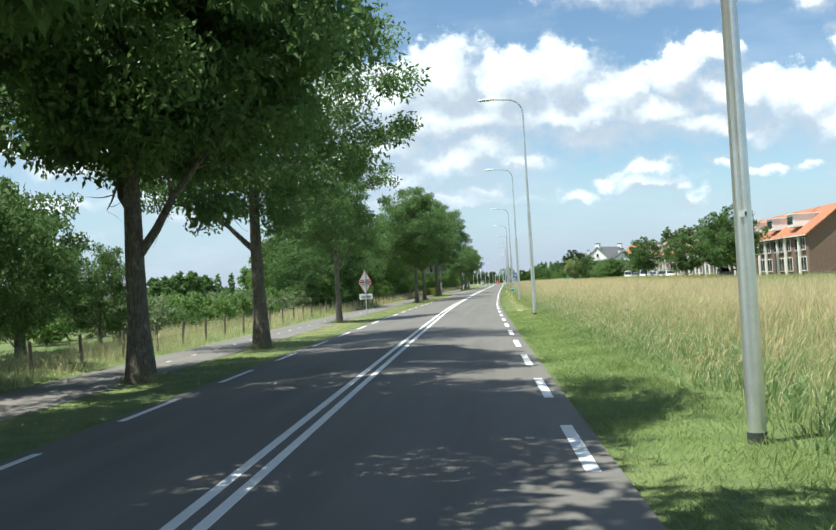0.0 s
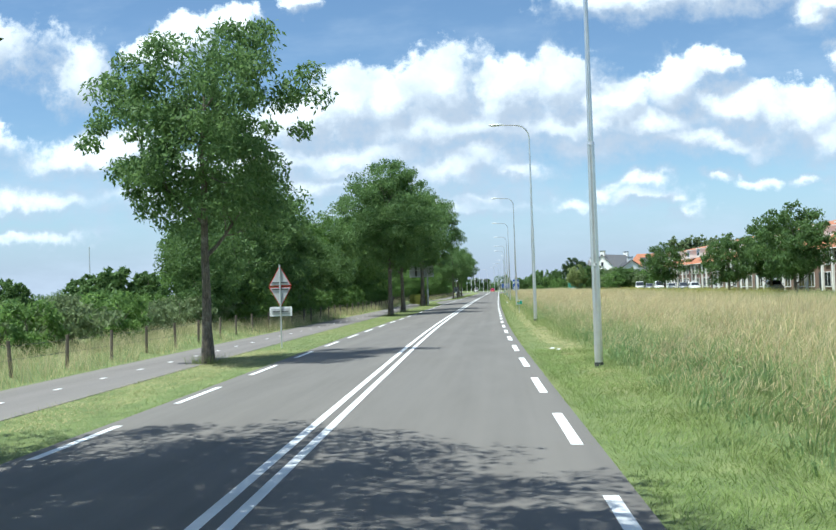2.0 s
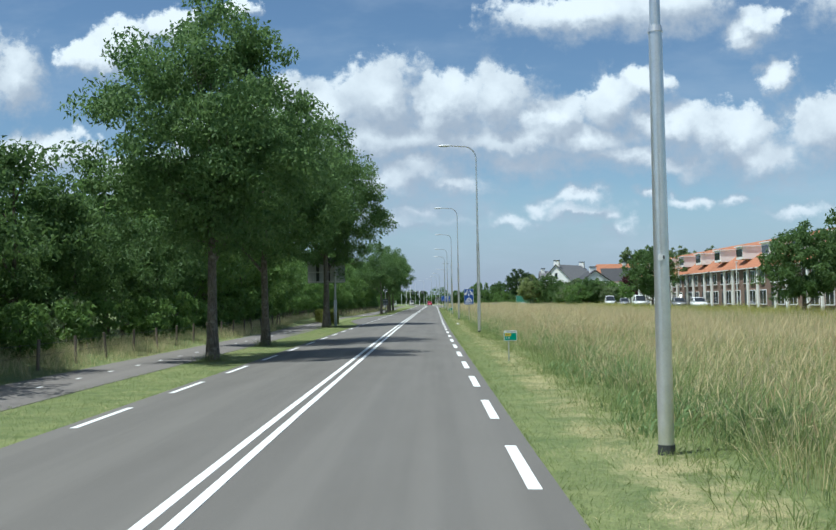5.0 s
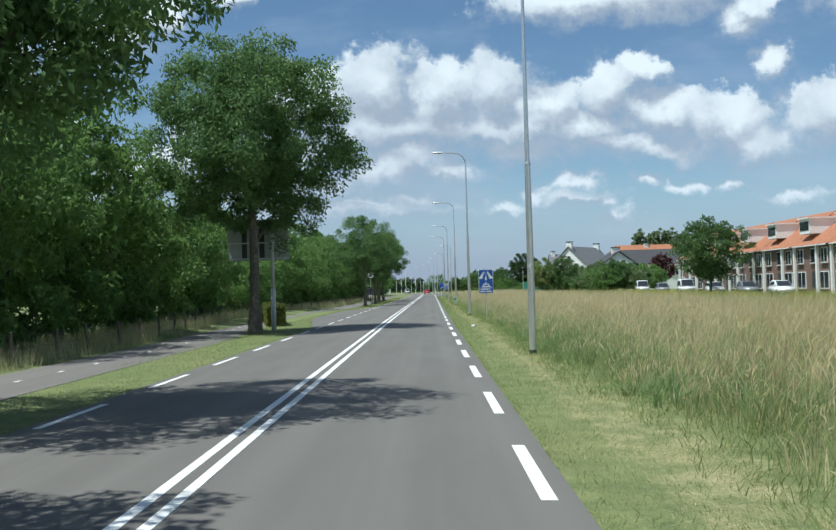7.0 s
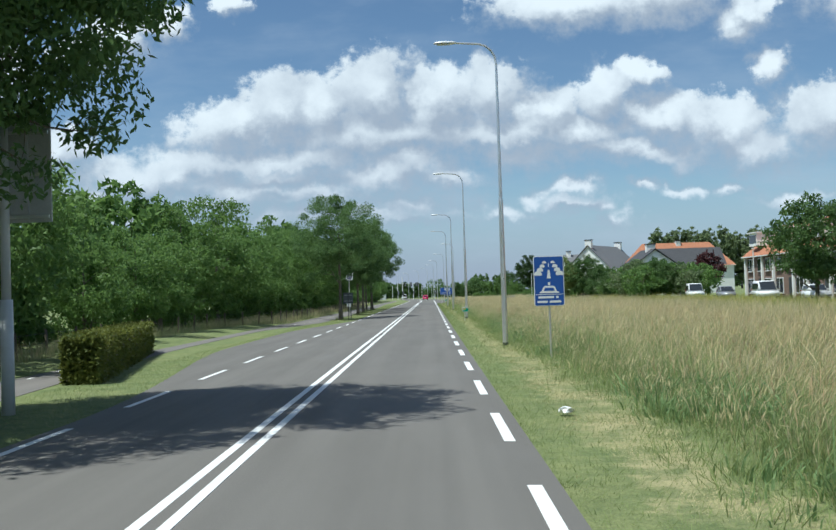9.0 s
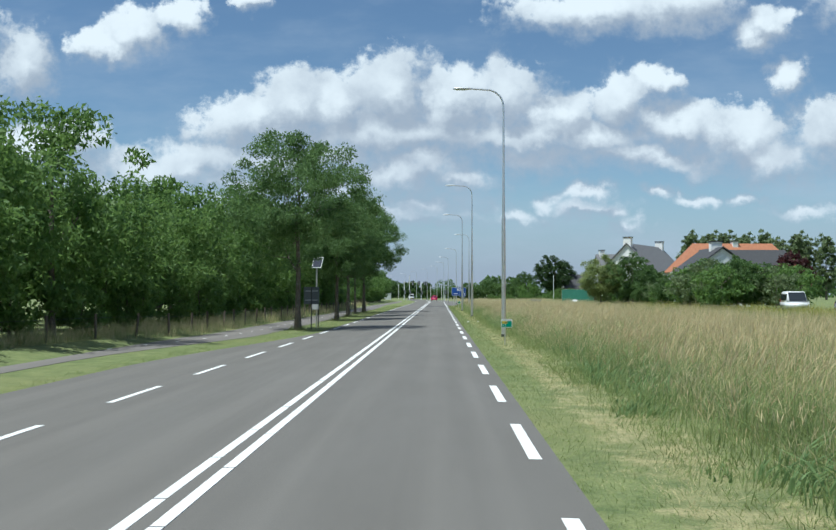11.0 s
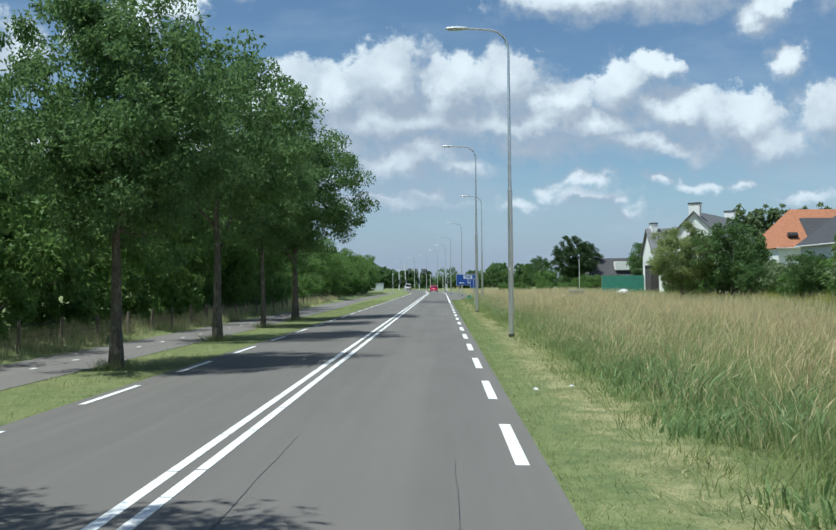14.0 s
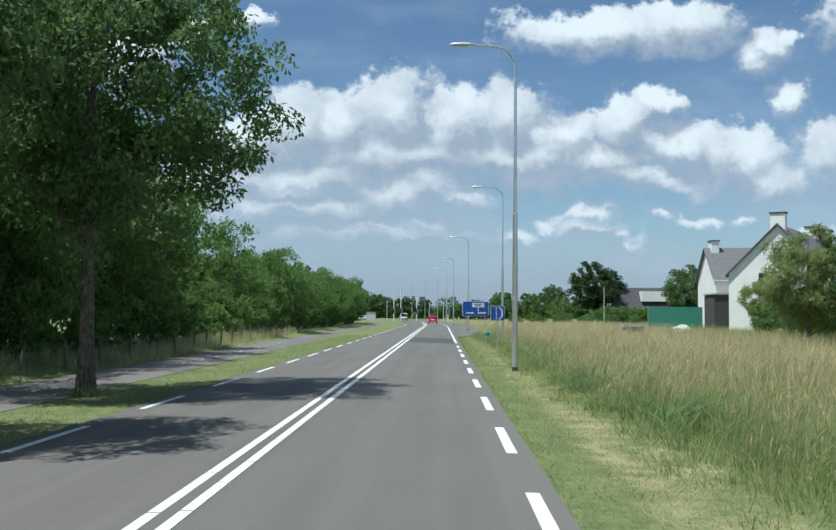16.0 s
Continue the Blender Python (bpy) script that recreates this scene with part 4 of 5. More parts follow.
# ---- street lamps ----
def street_lamp():
    t = thing("street_lamp", (0, 0, GROUND), "tall galvanised steel street lamp with arm over the road", "street lamp", "street lamps along the road")
    bm = bmesh.new()
    tube(bm, [(0, 0, -0.1), (0, 0, 1.2), (0, 0, 5.4)], [0.10, 0.10, 0.085], 16, cap=False)
    part("lower_pole", bm, M["steel"], t, smooth=True)
    bm = bmesh.new()
    bend = [(0, 0, 5.4), (0, 0, 8.5), (0, 0, 10.5)] + [(-0.75 * (1 - math.cos(a)), 0, 10.5 + 0.75 * math.sin(a)) for a in (radians(20 * k) for k in range(1, 5))] + [(-1.5, 0, 11.30)]
    tube(bm, bend, [0.068, 0.055, 0.045] + [0.042] * 4 + [0.035], 12, cap=False)
    part("upper_pole", bm, M["steel"], t, smooth=True)
    bm = bmesh.new()
    tube(bm, [(0, 0, 5.36), (0, 0, 5.44)], [0.095, 0.08], 16)
    part("collar", bm, M["steel"], t)
    bm = bmesh.new()
    rings = [(-1.42, 0.05, 0.04), (-1.60, 0.12, 0.075), (-1.95, 0.15, 0.085), (-2.22, 0.12, 0.06), (-2.30, 0.04, 0.03)]
    prev = None
    for x, w, h in rings:
        ring = [bm.verts.new((x, w * math.cos(a), 11.30 + h * max(-0.35, math.sin(a)))) for a in (2 * math.pi * k / 12 for k in range(12))]
        if prev:
            for k in range(12):
                bm.faces.new((prev[k], prev[(k + 1) % 12], ring[(k + 1) % 12], ring[k]))
        else:
            bm.faces.new(ring)
        prev = ring
    bm.faces.new(prev)
    head = part("lamp_head", bm, M["lamp_white"], t, "pale grey lamp head", smooth=True)
    part("lens", a_box((-1.92, 0, 11.262), (0.5, 0.2, 0.03), bevel=0.01), M["glass_grey"], head)
    part("foot_sleeve", tube(bmesh.new(), [(0, 0, -0.1), (0, 0, 0.13)], [0.108, 0.108], 16), M["dark"], t, "dark sleeve at the foot")
    tag = part("label_plate", a_box((-0.02, -0.101, 2.48), (0.085, 0.012, 0.07), bevel=0.002), M["white"], t, "small white label plate")
    part("mark", a_box((0.005, -0.1085, 2.48), (0.02, 0.004, 0.045)), M["dark"], tag)
    return t


first = street_lamp()
LAMPS = ((10.9, 5.3), (51.3, 5.10), (83.9, 5.3), (130.7, 5.3), (171.0, 5.15), (211.0, 5.2), (251.0, 5.08), (282.0, 4.95), (320.5, 6.9), (368.0, 5.7),
         (413.0, 4.65), (453.0, 5.1), (492.0, 5.6), (530.0, 5.6), (568.0, 5.6), (606.0, 5.6), (650.0, 5.6), (700.0, 5.6))
for i, (y, x) in enumerate(LAMPS):
    m = pose(x + bend(y), y, GROUND)
    if i == 0:
        first.matrix_basis = m
    else:
        copy_thing(first, m)


# ---- signs and small things along the road ----
def text_mesh(words, size, mat, name="lettering"):
    """Flat letters in the x, z plane, facing -y."""
    curve = bpy.data.curves.new(name, "FONT")
    curve.body, curve.size, curve.align_x, curve.align_y, curve.extrude = words, size, "CENTER", "CENTER", 0.002
    ob = new(name, curve)
    data = bpy.data.meshes.new_from_object(ob.evaluated_get(bpy.context.evaluated_depsgraph_get()))
    bpy.data.objects.remove(ob)
    data.transform(pose(0, 0, 0, 90))
    data.materials.clear()
    data.materials.append(mat)
    return data


def plate(w, h, t=0.006, r=0.04):
    """A thin plate with rounded corners in the x, z plane, centred."""
    pts = []
    for cx, cz, a0 in ((w / 2 - r, h / 2 - r, 0), (-w / 2 + r, h / 2 - r, 90), (-w / 2 + r, -h / 2 + r, 180), (w / 2 - r, -h / 2 + r, 270)):
        pts += [(cx + r * math.cos(radians(a0 + 22.5 * k)), cz + r * math.sin(radians(a0 + 22.5 * k))) for k in range(5)]
    return prism(bmesh.new(), pts, -t / 2, t / 2)


def shape(points, t=0.004):
    return prism(bmesh.new(), points, -t / 2, t / 2)


def at_place(ob, x, y, z, rx=0, ry=0, rz=0):
    ob.matrix_basis = pose(x, y, z, rx, ry, rz)
    return ob


def pole(t, x, y, z0, z1, r=0.03, mat="steel", name="post"):
    return part(name, tube(bmesh.new(), [(x, y, z0), (x, y, z1)], [r, r], 10), M[mat], t, smooth=False)


def hectometre_sign(x, y, words):
    t = thing("hectometre_sign", (x + swing(y), y, GROUND), "small green roadside distance sign on a short grey post", "road sign", "distance signs along the verge")
    pole(t, 0, 0.03, -0.1, 0.95, 0.022)
    board = at_place(part("board", plate(0.42, 0.33), M["white"], t, "white-edged green board"), 0.06, 0, 0.82)
    at_place(part("field", plate(0.385, 0.235, 0.004, 0.012), M["green"], board), 0, -0.004, -0.027)
    at_place(part("strip", a_box((0, 0, 0), (0.30, 0.004, 0.012)), M["dark"], board), 0.02, -0.004, 0.128)
    at_place(part("number_plate", plate(0.19, 0.085, 0.004, 0.008), M["yellow"], board, "yellow plate"), -0.075, -0.007, 0.035)
    for k in range(4):
        at_place(part("mark", a_box((0, 0, 0), (0.024, 0.003, 0.04)), M["dark"], board), -0.135 + k * 0.04, -0.0105, 0.035)
    at_place(part("digits", text_mesh(words, 0.12, M["white"], "digits"), None, board), -0.095, -0.008, -0.075)


hectometre_sign(4.86, 103.0, "1.4")
hectometre_sign(4.80, 204.0, "1.3")
hectometre_sign(4.95, 304.5, "1.2")


def priority_sign():
    t = thing("crossing_warning_sign", (-5.2 + swing(64), 64.0, GROUND), "back of stacked triangular warning signs with small plate below", "road sign")
    pole(t, 0, -0.04, -0.1, 3.12, 0.03)
    tri = [(-0.44, -0.36), (0.44, -0.36), (0.0, 0.42)]
    small = [(0.9 * a, 0.9 * b - 0.005) for a, b in tri]
    for name, z, k in (("upper_triangle", 2.68, 1), ("lower_triangle", 1.93, -1)):
        rim = at_place(part(name, shape([(a, k * b) for a, b in tri], 0.012), M["red"], t, "grey sheet with red edge"), 0, 0, z)
        at_place(part("back", shape([(a, k * b) for a, b in small], 0.006), M["alu"], rim), 0, -0.009, 0)
    for z in (2.45, 2.2):
        part("bracket", a_box((0, -0.02, z), (0.62, 0.03, 0.04)), M["dark"], t)
    p = at_place(part("plate", plate(0.86, 0.36, 0.012), M["white"], t, "white rectangular plate"), 0, 0, 1.36)
    at_place(part("back", plate(0.72, 0.22, 0.006, 0.02), M["alu"], p), 0, -0.008, 0)
    part("bracket", a_box((0, -0.025, 1.36), (0.6, 0.03, 0.03)), M["dark"], t)


priority_sign()


def merging_sign():
    """Blue information sign with a pictogram of a car on a road between rows of cars."""
    t = thing("information_sign", (5.9, 163.3, GROUND), "blue information sign with white car pictogram in tall grass", "road sign")
    t.scale = (0.735, 0.735, 0.735)
    pole(t, 0, 0.06, -0.1, 3.95, 0.04)
    b = at_place(part("board", plate(1.2, 1.98, 0.02, 0.08), M["white"], t, "white-edged blue board"), 0, 0, 3.09)
    at_place(part("field", plate(1.14, 1.92, 0.006, 0.06), M["blue"], b), 0, -0.013, 0)
    for side in (-1, 1):
        for k in range(4):
            w = 0.30 - 0.045 * k
            x, z = side * (0.42 - 0.085 * k), 0.28 + 0.15 * k
            pts = [(x + w / 2 * math.cos(a), z + w * 0.42 * max(-0.45, math.sin(a))) for a in (2 * math.pi * i / 14 for i in range(14))]
            part("car_mark", shape(pts), M["white"], b).location.y = -0.018 - 0.0006 * k
    part("lane_mark", shape([(-0.075, 0.10), (0.075, 0.10), (0.035, 0.44), (-0.035, 0.44)]), M["white"], b).location.y = -0.018
    part("lane_mark", shape([(-0.02, 0.56), (0.02, 0.56), (0.012, 0.70), (-0.012, 0.70)]), M["white"], b).location.y = -0.018
    part("lane_mark", shape([(-0.05, -0.16), (0.05, -0.16), (0.04, -0.05), (-0.04, -0.05)]), M["white"], b).location.y = -0.018
    car = [(-0.40, -0.48), (0.40, -0.48), (0.36, -0.42), (0.30, -0.40), (0.24, -0.24), (0.16, -0.19), (-0.16, -0.19), (-0.24, -0.24), (-0.30, -0.40), (-0.36, -0.42)]
    part("large_car_mark", shape(car), M["white"], b).location.y = -0.018
    part("car_window", shape([(-0.22, -0.39), (0.22, -0.39), (0.17, -0.27), (-0.17, -0.27)]), M["blue"], b).location.y = -0.021
    part("rule", a_box((0, 0, 0), (1.12, 0.004, 0.02)), M["white"], b).location = (0, -0.018, -0.53)
    for z, x0, ws in ((-0.64, -0.44, (0.62, 0.10)), (-0.82, -0.48, (0.40, 0.46))):
        x = x0
        for w in ws:
            part("text_bar", a_box((0, 0, 0), (w, 0.004, 0.085)), M["white"], b).location = (x + w / 2, -0.018, z)
            x += w + 0.08


merging_sign()


def lay_by_sign():
    t = thing("lay_by_sign", (5.4, 300.5, GROUND), "blue square sign with white dashed line and bay symbol", "road sign")
    pole(t, 0, 0.04, -0.1, 2.4, 0.035)
    b = at_place(part("board", plate(0.74, 0.78, 0.012, 0.04), M["white"], t, "white-edged blue board"), 0, 0, 1.98)
    at_place(part("field", plate(0.70, 0.74, 0.006, 0.03), M["blue"], b), 0, -0.009, 0)
    for k in range(5):
        part("dash_mark", a_box((0, 0, 0), (0.05, 0.004, 0.075)), M["white"], b).location = (-0.06, -0.014, -0.28 + 0.14 * k)
    pts = [(0.05, -0.34), (0.11, -0.34), (0.28, -0.15), (0.28, 0.15), (0.11, 0.34), (0.05, 0.34), (0.21, 0.13), (0.21, -0.13)]
    part("bay_mark", shape(pts), M["white"], b).location.y = -0.014


lay_by_sign()


def direction_sign():
    t = thing("direction_sign", (5.75, 344.0, GROUND), "large blue direction sign with white panel on posts", "road sign")
    for x in (-0.9, 0.9):
        pole(t, x, 0.06, -0.1, 3.2, 0.05)
    b = at_place(part("board", plate(2.55, 1.45, 0.03, 0.08), M["white"], t, "white-edged blue board"), 0, 0, 2.45)
    at_place(part("field", plate(2.48, 1.38, 0.008, 0.06), M["blue"], b), 0, -0.018, 0)
    at_place(part("panel", plate(1.15, 0.42, 0.006, 0.04), M["white"], b, "white panel"), 0.25, -0.024, 0.36)
    for k in range(2):
        part("text_bar", a_box((0, 0, 0), (0.8 - 0.2 * k, 0.004, 0.08)), M["blue"], b).location = (0.25, -0.030, 0.44 - 0.15 * k)
    for x, z, w in ((0.25, -0.05, 0.09), (-0.55, -0.4, 0.7), (0.6, -0.4, 0.8)):
        part("text_bar", a_box((0, 0, 0), (w, 0.004, 0.12 if w > 0.1 else 0.4)), M["white"], b).location = (x, -0.025, z)


direction_sign()


def matrix_sign():
    """Back of a large panel on a mast, seen from behind."""
    t = thing("route_panel", (-5.5, 152.9, GROUND), "grey back of a large route panel on a steel mast", "road sign")
    part("mast_foot", tube(bmesh.new(), [(0, 0, -0.1), (0, 0, 2.15)], [0.125, 0.12], 16), M["cabinet"], t, "wider lower mast", smooth=True)
    part("mast", tube(bmesh.new(), [(0, 0, 2.1), (0, 0, 5.6)], [0.09, 0.085], 16), M["cabinet"], t, smooth=True)
    p = at_place(part("panel", a_box((0, 0, 0), (3.1, 0.05, 2.1), bevel=0.01), M["alu"], t, "grey sheet metal panel back"), -0.72, 0.18, 4.65)
    for x in (-1.1, -0.35, 0.35, 0.72, 1.1):
        part("rib", a_box((x, -0.045, 0), (0.05, 0.04, 2.05)), M["alu"], p)
    for x in (-0.72, 0.18):
        part("dark_slot", a_box((x, -0.03, 0), (0.26, 0.012, 1.9)), M["dark"], p)
    for z in (-0.95, -0.15, 0.65):
        part("rail", a_box((0, -0.08, z), (3.05, 0.04, 0.06)), M["steel"], p)


matrix_sign()


def solar_post():
    t = thing("solar_post", (-4.92, 224.0, GROUND), "steel post with tilted solar panel and grey cabinet", "solar post")
    pole(t, 0, 0, -0.1, 3.65, 0.045)
    p = at_place(part("solar_panel", a_box((0, 0, 0), (0.62, 0.72, 0.04), bevel=0.008), M["cabinet"], t, "solar panel in light frame"), 0.05, 0.02, 3.78, 62, 0, -18)
    part("cell_sheet", a_box((0, 0, 0.022), (0.54, 0.64, 0.006)), M["solar"], p)
    c = part("cabinet", a_box((-0.06, -0.13, 1.32), (0.38, 0.22, 0.60), bevel=0.015), M["cabinet"], t)
    part("side_post", tube(bmesh.new(), [(0.11, 0.02, -0.1), (0.11, 0.02, 1.05)], [0.03, 0.03], 8), M["dark"], t, "short dark post beside the mast")
    part("cabinet_lid", a_box((-0.06, -0.13, 1.63), (0.41, 0.25, 0.02)), M["alu"], c)
    part("mark", a_box((-0.12, -0.243, 1.5), (0.07, 0.006, 0.07)), M["dark"], c)


solar_post()


def board_back():
    t = thing("warning_board", (-4.75, 220.4, GROUND), "dark back of a rectangular traffic board on a post", "road sign")
    pole(t, 0, -0.03, -0.1, 2.3, 0.03, "dark")
    b = at_place(part("board", plate(0.84, 0.95, 0.02, 0.03), M["slate"], t), 0, 0, 1.85)
    for z in (-0.25, 0.25):
        part("rail", a_box((0, -0.02, z), (0.7, 0.02, 0.04)), M["alu"], b)


board_back()


def hedge():
    t = thing("hedge", (0, 0, GROUND), "clipped green and yellow box hedge beside the path", "hedge")
    rng = np.random.default_rng(9)
    k = 20000
    y = rng.uniform(159.4, 174, k)
    x = -6.42 - (y - 159.4) * 0.193 + rng.uniform(-0.5, 0.5, k)
    z = rng.uniform(0.02, 1.22, k)
    face = rng.integers(0, 3, k)
    c = -6.42 - (y - 159.4) * 0.193
    at_end = (face == 2) & (rng.uniform(size=k) < 0.7)
    y = np.where(at_end, rng.uniform(159.2, 159.6, k), y)
    x = np.where(at_end, x - c - 6.42, x)
    x = np.where(face == 0, c + np.sign(x - c) * rng.uniform(0.46, 0.56, k), x)
    z = np.where(face == 1, rng.uniform(1.1, 1.26, k), z)
    data = soup("foliage", leaves(rng, np.stack((x, y, z), 1), 0.0, 0.11, 0.07), 3)
    part("foliage", data, M["leaf_hedge"], t)
    bm = bmesh.new()
    bmesh.ops.create_cube(bm, size=1.0, matrix=pose(-7.83, 166.7, 0.55, 0, 0, 10.9) @ Matrix.Diagonal((0.8, 14.3, 1.05, 1)))
    part("inner_body", bm, M["bark"], t)


hedge()


def fence():
    t = thing("wire_fence", (0, 0, 0), "low fence of weathered wooden posts with wires", "fence")
    bm = tube(bmesh.new(), [(0, 0, -0.3), (0, 0, 0.95)], [0.055, 0.05], 7)
    data = mesh_of(bm, "post")
    data.materials.append(M["wood"])
    rng = np.random.default_rng(3)
    wires = [[], []]
    for i in range(100):
        y = 12 + 3.3 * i
        x = path_x(y) - 2.25 + rng.normal() * 0.05
        ob = part("post", data, None, t)
        at_place(ob, x, y, ground_z(x, y), rng.normal() * 3, rng.normal() * 3, 0)
        for w, h in zip(wires, (0.45, 0.8)):
            w.append((x, y, ground_z(x, y) + h))
    for w in wires:
        part("wire", tube(bmesh.new(), w, [0.006] * len(w), 4), M["dark"], t)


fence()


def litter(x, y, size):
    rng = np.random.default_rng(int(y))
    t = part("litter", bmesh_crumple(rng, size), M["white"])
    at_place(t, x + swing(y), y, GROUND + 0.10, 0, 0, 40)
    tagged(t, "crumpled white scrap of paper on the grass verge", "litter", "scraps on the verge")


def bmesh_crumple(rng, size):
    bm = bmesh.new()
    bmesh.ops.create_icosphere(bm, subdivisions=2, radius=size)
    for v in bm.verts:
        v.co *= rng.uniform(0.55, 1.25)
        v.co.z *= 0.45
    return bm


for x, y, size in ((4.5, 150.3, 0.13), (4.45, 57.5, 0.07), (4.6, 57.0, 0.05), (4.2, 232.5, 0.06), (4.9, 233.0, 0.05)):
    litter(x, y, size)

box_thing = thing("concrete_block", (18.2, 330.0, GROUND - 0.2), "grey concrete block with lid in the tall grass", "block")
part("body", a_box((0, 0, 0.55), (1.5, 1.2, 1.15), bevel=0.03), M["concrete"], box_thing)
part("lid", a_box((0, 0, 1.22), (1.75, 1.45, 0.18), bevel=0.03), M["concrete"], box_thing)


# ---- vehicles ----
def car(x, y, z, turn, paint, label, van=False, name="car", group=""):
    """A hatchback or van, its rear towards -y."""
    t = thing(name, (x, y, z), label, "van" if van else "car", group, turn)
    long, half, high = (4.4, 0.93, 1.95) if van else (3.7, 0.82, 1.48)
    # outline along y (rear at 0) and z
    if van:
        low = [(0.02, 0.35), (0.0, 0.95), (long - 0.1, 0.9), (long, 0.35)]
        cab = [(0.03, 0.95), (0.10, high - 0.08), (0.25, high), (2.9, high), (3.75, 0.92)]
    else:
        low = [(0.05, 0.30), (0.0, 0.55), (0.04, 0.90), (long - 0.9, 0.88), (long - 0.1, 0.70), (long, 0.32)]
        cab = [(0.05, 0.90), (0.34, high - 0.10), (0.62, high), (2.0, high - 0.02), (2.85, 0.88)]

    def loft(outline, w0, w1, z0, z1):
        bm = bmesh.new()
        sides = []
        for sx in (-1, 1):
            sides.append([bm.verts.new((sx * (w0 + (w1 - w0) * max(0, min(1, (b - z0) / (z1 - z0)))), a, b)) for a, b in outline])
        bm.faces.new(sides[0])
        bm.faces.new(sides[1][::-1])
        k = len(outline)
        for i in range(k):
            bm.faces.new((sides[0][i], sides[0][(i + 1) % k], sides[1][(i + 1) % k], sides[1][i]))
        bmesh.ops.recalc_face_normals(bm, faces=bm.faces)
        bmesh.ops.bevel(bm, geom=bm.edges[:], offset=0.05, segments=2, affect="EDGES", clamp_overlap=True)
        return bm

    body = part("body", loft(low, half, half, 0.3, 1.0), M[paint], t, smooth=True)
    part("cabin", loft(cab, half - 0.02, half - 0.16, 0.9, high), M[paint], t, smooth=True)
    rear = math.degrees(math.atan2(cab[1][0] - cab[0][0], cab[1][1] - cab[0][1]))
    zc = (cab[0][1] + cab[1][1]) / 2
    g = part("rear_window", plate(2 * half - 0.42, (cab[1][1] - cab[0][1]) * 0.72, 0.02, 0.06), M["window"], t)
    at_place(g, 0, (cab[0][0] + cab[1][0]) / 2 - 0.015, zc + 0.03, -rear)
    for sx in (-1, 1):
        pane = part("side_window", a_box((0, 0, 0), (0.02, cab[3][0] - cab[2][0], (high - 0.95) * 0.6), bevel=0.008), M["window"], t)
        at_place(pane, sx * (half - 0.082), (cab[3][0] + cab[2][0]) / 2, 0.98 + (high - 0.95) * 0.42, 0, sx * -13 if not van else sx * -7, 0)
        lamp_z = 0.78 if not van else 1.05
        part("tail_lamp", a_box((sx * (half - 0.10), 0.0, lamp_z), (0.16, 0.06, 0.26), bevel=0.02), M["tail"], t)
        part("mirror", a_box((sx * (half + 0.09), cab[-1][0] - 0.45, 0.98), (0.18, 0.09, 0.14), bevel=0.03), M[paint], t)
        for wy in (0.72, long - 0.75):
            w = part("wheel", tube(bmesh.new(), [(sx * (half - 0.19), wy, 0.30), (sx * (half + 0.005), wy, 0.30)], [0.30, 0.30], 20), M["rubber"], t)
            part("rim", tube(bmesh.new(), [(sx * (half - 0.02), wy, 0.30), (sx * (half + 0.012), wy, 0.30)], [0.19, 0.17], 14), M["chrome"], w)
    part("bumper", a_box((0, 0.0, 0.42), (2 * half - 0.06, 0.10, 0.20), bevel=0.03), M[paint if not van else "dark"], t)
    part("number_plate_mark", a_box((0, -0.055, 0.62), (0.52, 0.012, 0.11)), M["yellow"], t)
    part("windscreen", at_plate(half, cab, high), M["window"], t)
    return t


def at_plate(half, cab, high):
    (a0, b0), (a1, b1) = cab[-2], cab[-1]
    bm = plate(2 * half - 0.36, math.hypot(a1 - a0, b1 - b0) * 0.8, 0.02, 0.05)
    lean = math.degrees(math.atan2(a1 - a0, b0 - b1))
    bmesh.ops.transform(bm, matrix=pose(0, (a0 + a1) / 2 + 0.012, (b0 + b1) / 2 + 0.012, lean), verts=bm.verts)
    return bm


car(1.75 + bend(438), 438, crown_z(1.7), 1.5, "car_red", "small bright red hatchback car on the road ahead", name="red_car")
car(-1.6 + bend(512), 512, crown_z(1.7), 4, "car_white", "white delivery van on the road ahead", van=True, name="delivery_van")
PARKED = "cars parked by the houses"
for x, y, turn, paint, v, label in ((36.7, 264, 172, "car_white", True, "white van parked by the shrubs"), (37.1, 252, 174, "car_grey", False, "silver car parked between two vans"),
                                    (37.2, 239, 174, "car_white", True, "white van parked in the street"), (37.4, 226, 176, "car_white", False, "white car parked beside the street"),
                                    (37.5, 214, 176, "car_grey", False, "silver car parked beside the street"), (37.4, 203, 176, "car_white", False, "white car parked before the terrace"),
                                    (37.0, 152, 176, "car_grey", False, "grey car parked before the terrace")):
    car(x, y, ground_z(x, y), turn, paint, label, v, "parked_van" if v else "parked_car", PARKED)


# ---- houses ----
def window(parent, x, y, z, w, h, turn=0.0, shade="white"):
    f = at_place(part("window", a_box((0, 0, 0), (w, 0.10, h), bevel=0.01), M[shade], parent), x, y, z, 0, 0, turn)
    part("pane", a_box((0, -0.052, 0), (w - 0.16, 0.02, h - 0.16)), M["window"], f)
    part("sill", a_box((0, -0.08, -h / 2 - 0.03), (w + 0.1, 0.16, 0.05)), M["concrete"], f)
    if w > 1.3:
        part("mullion", a_box((0, -0.06, 0), (0.07, 0.03, h - 0.1)), M[shade], f)


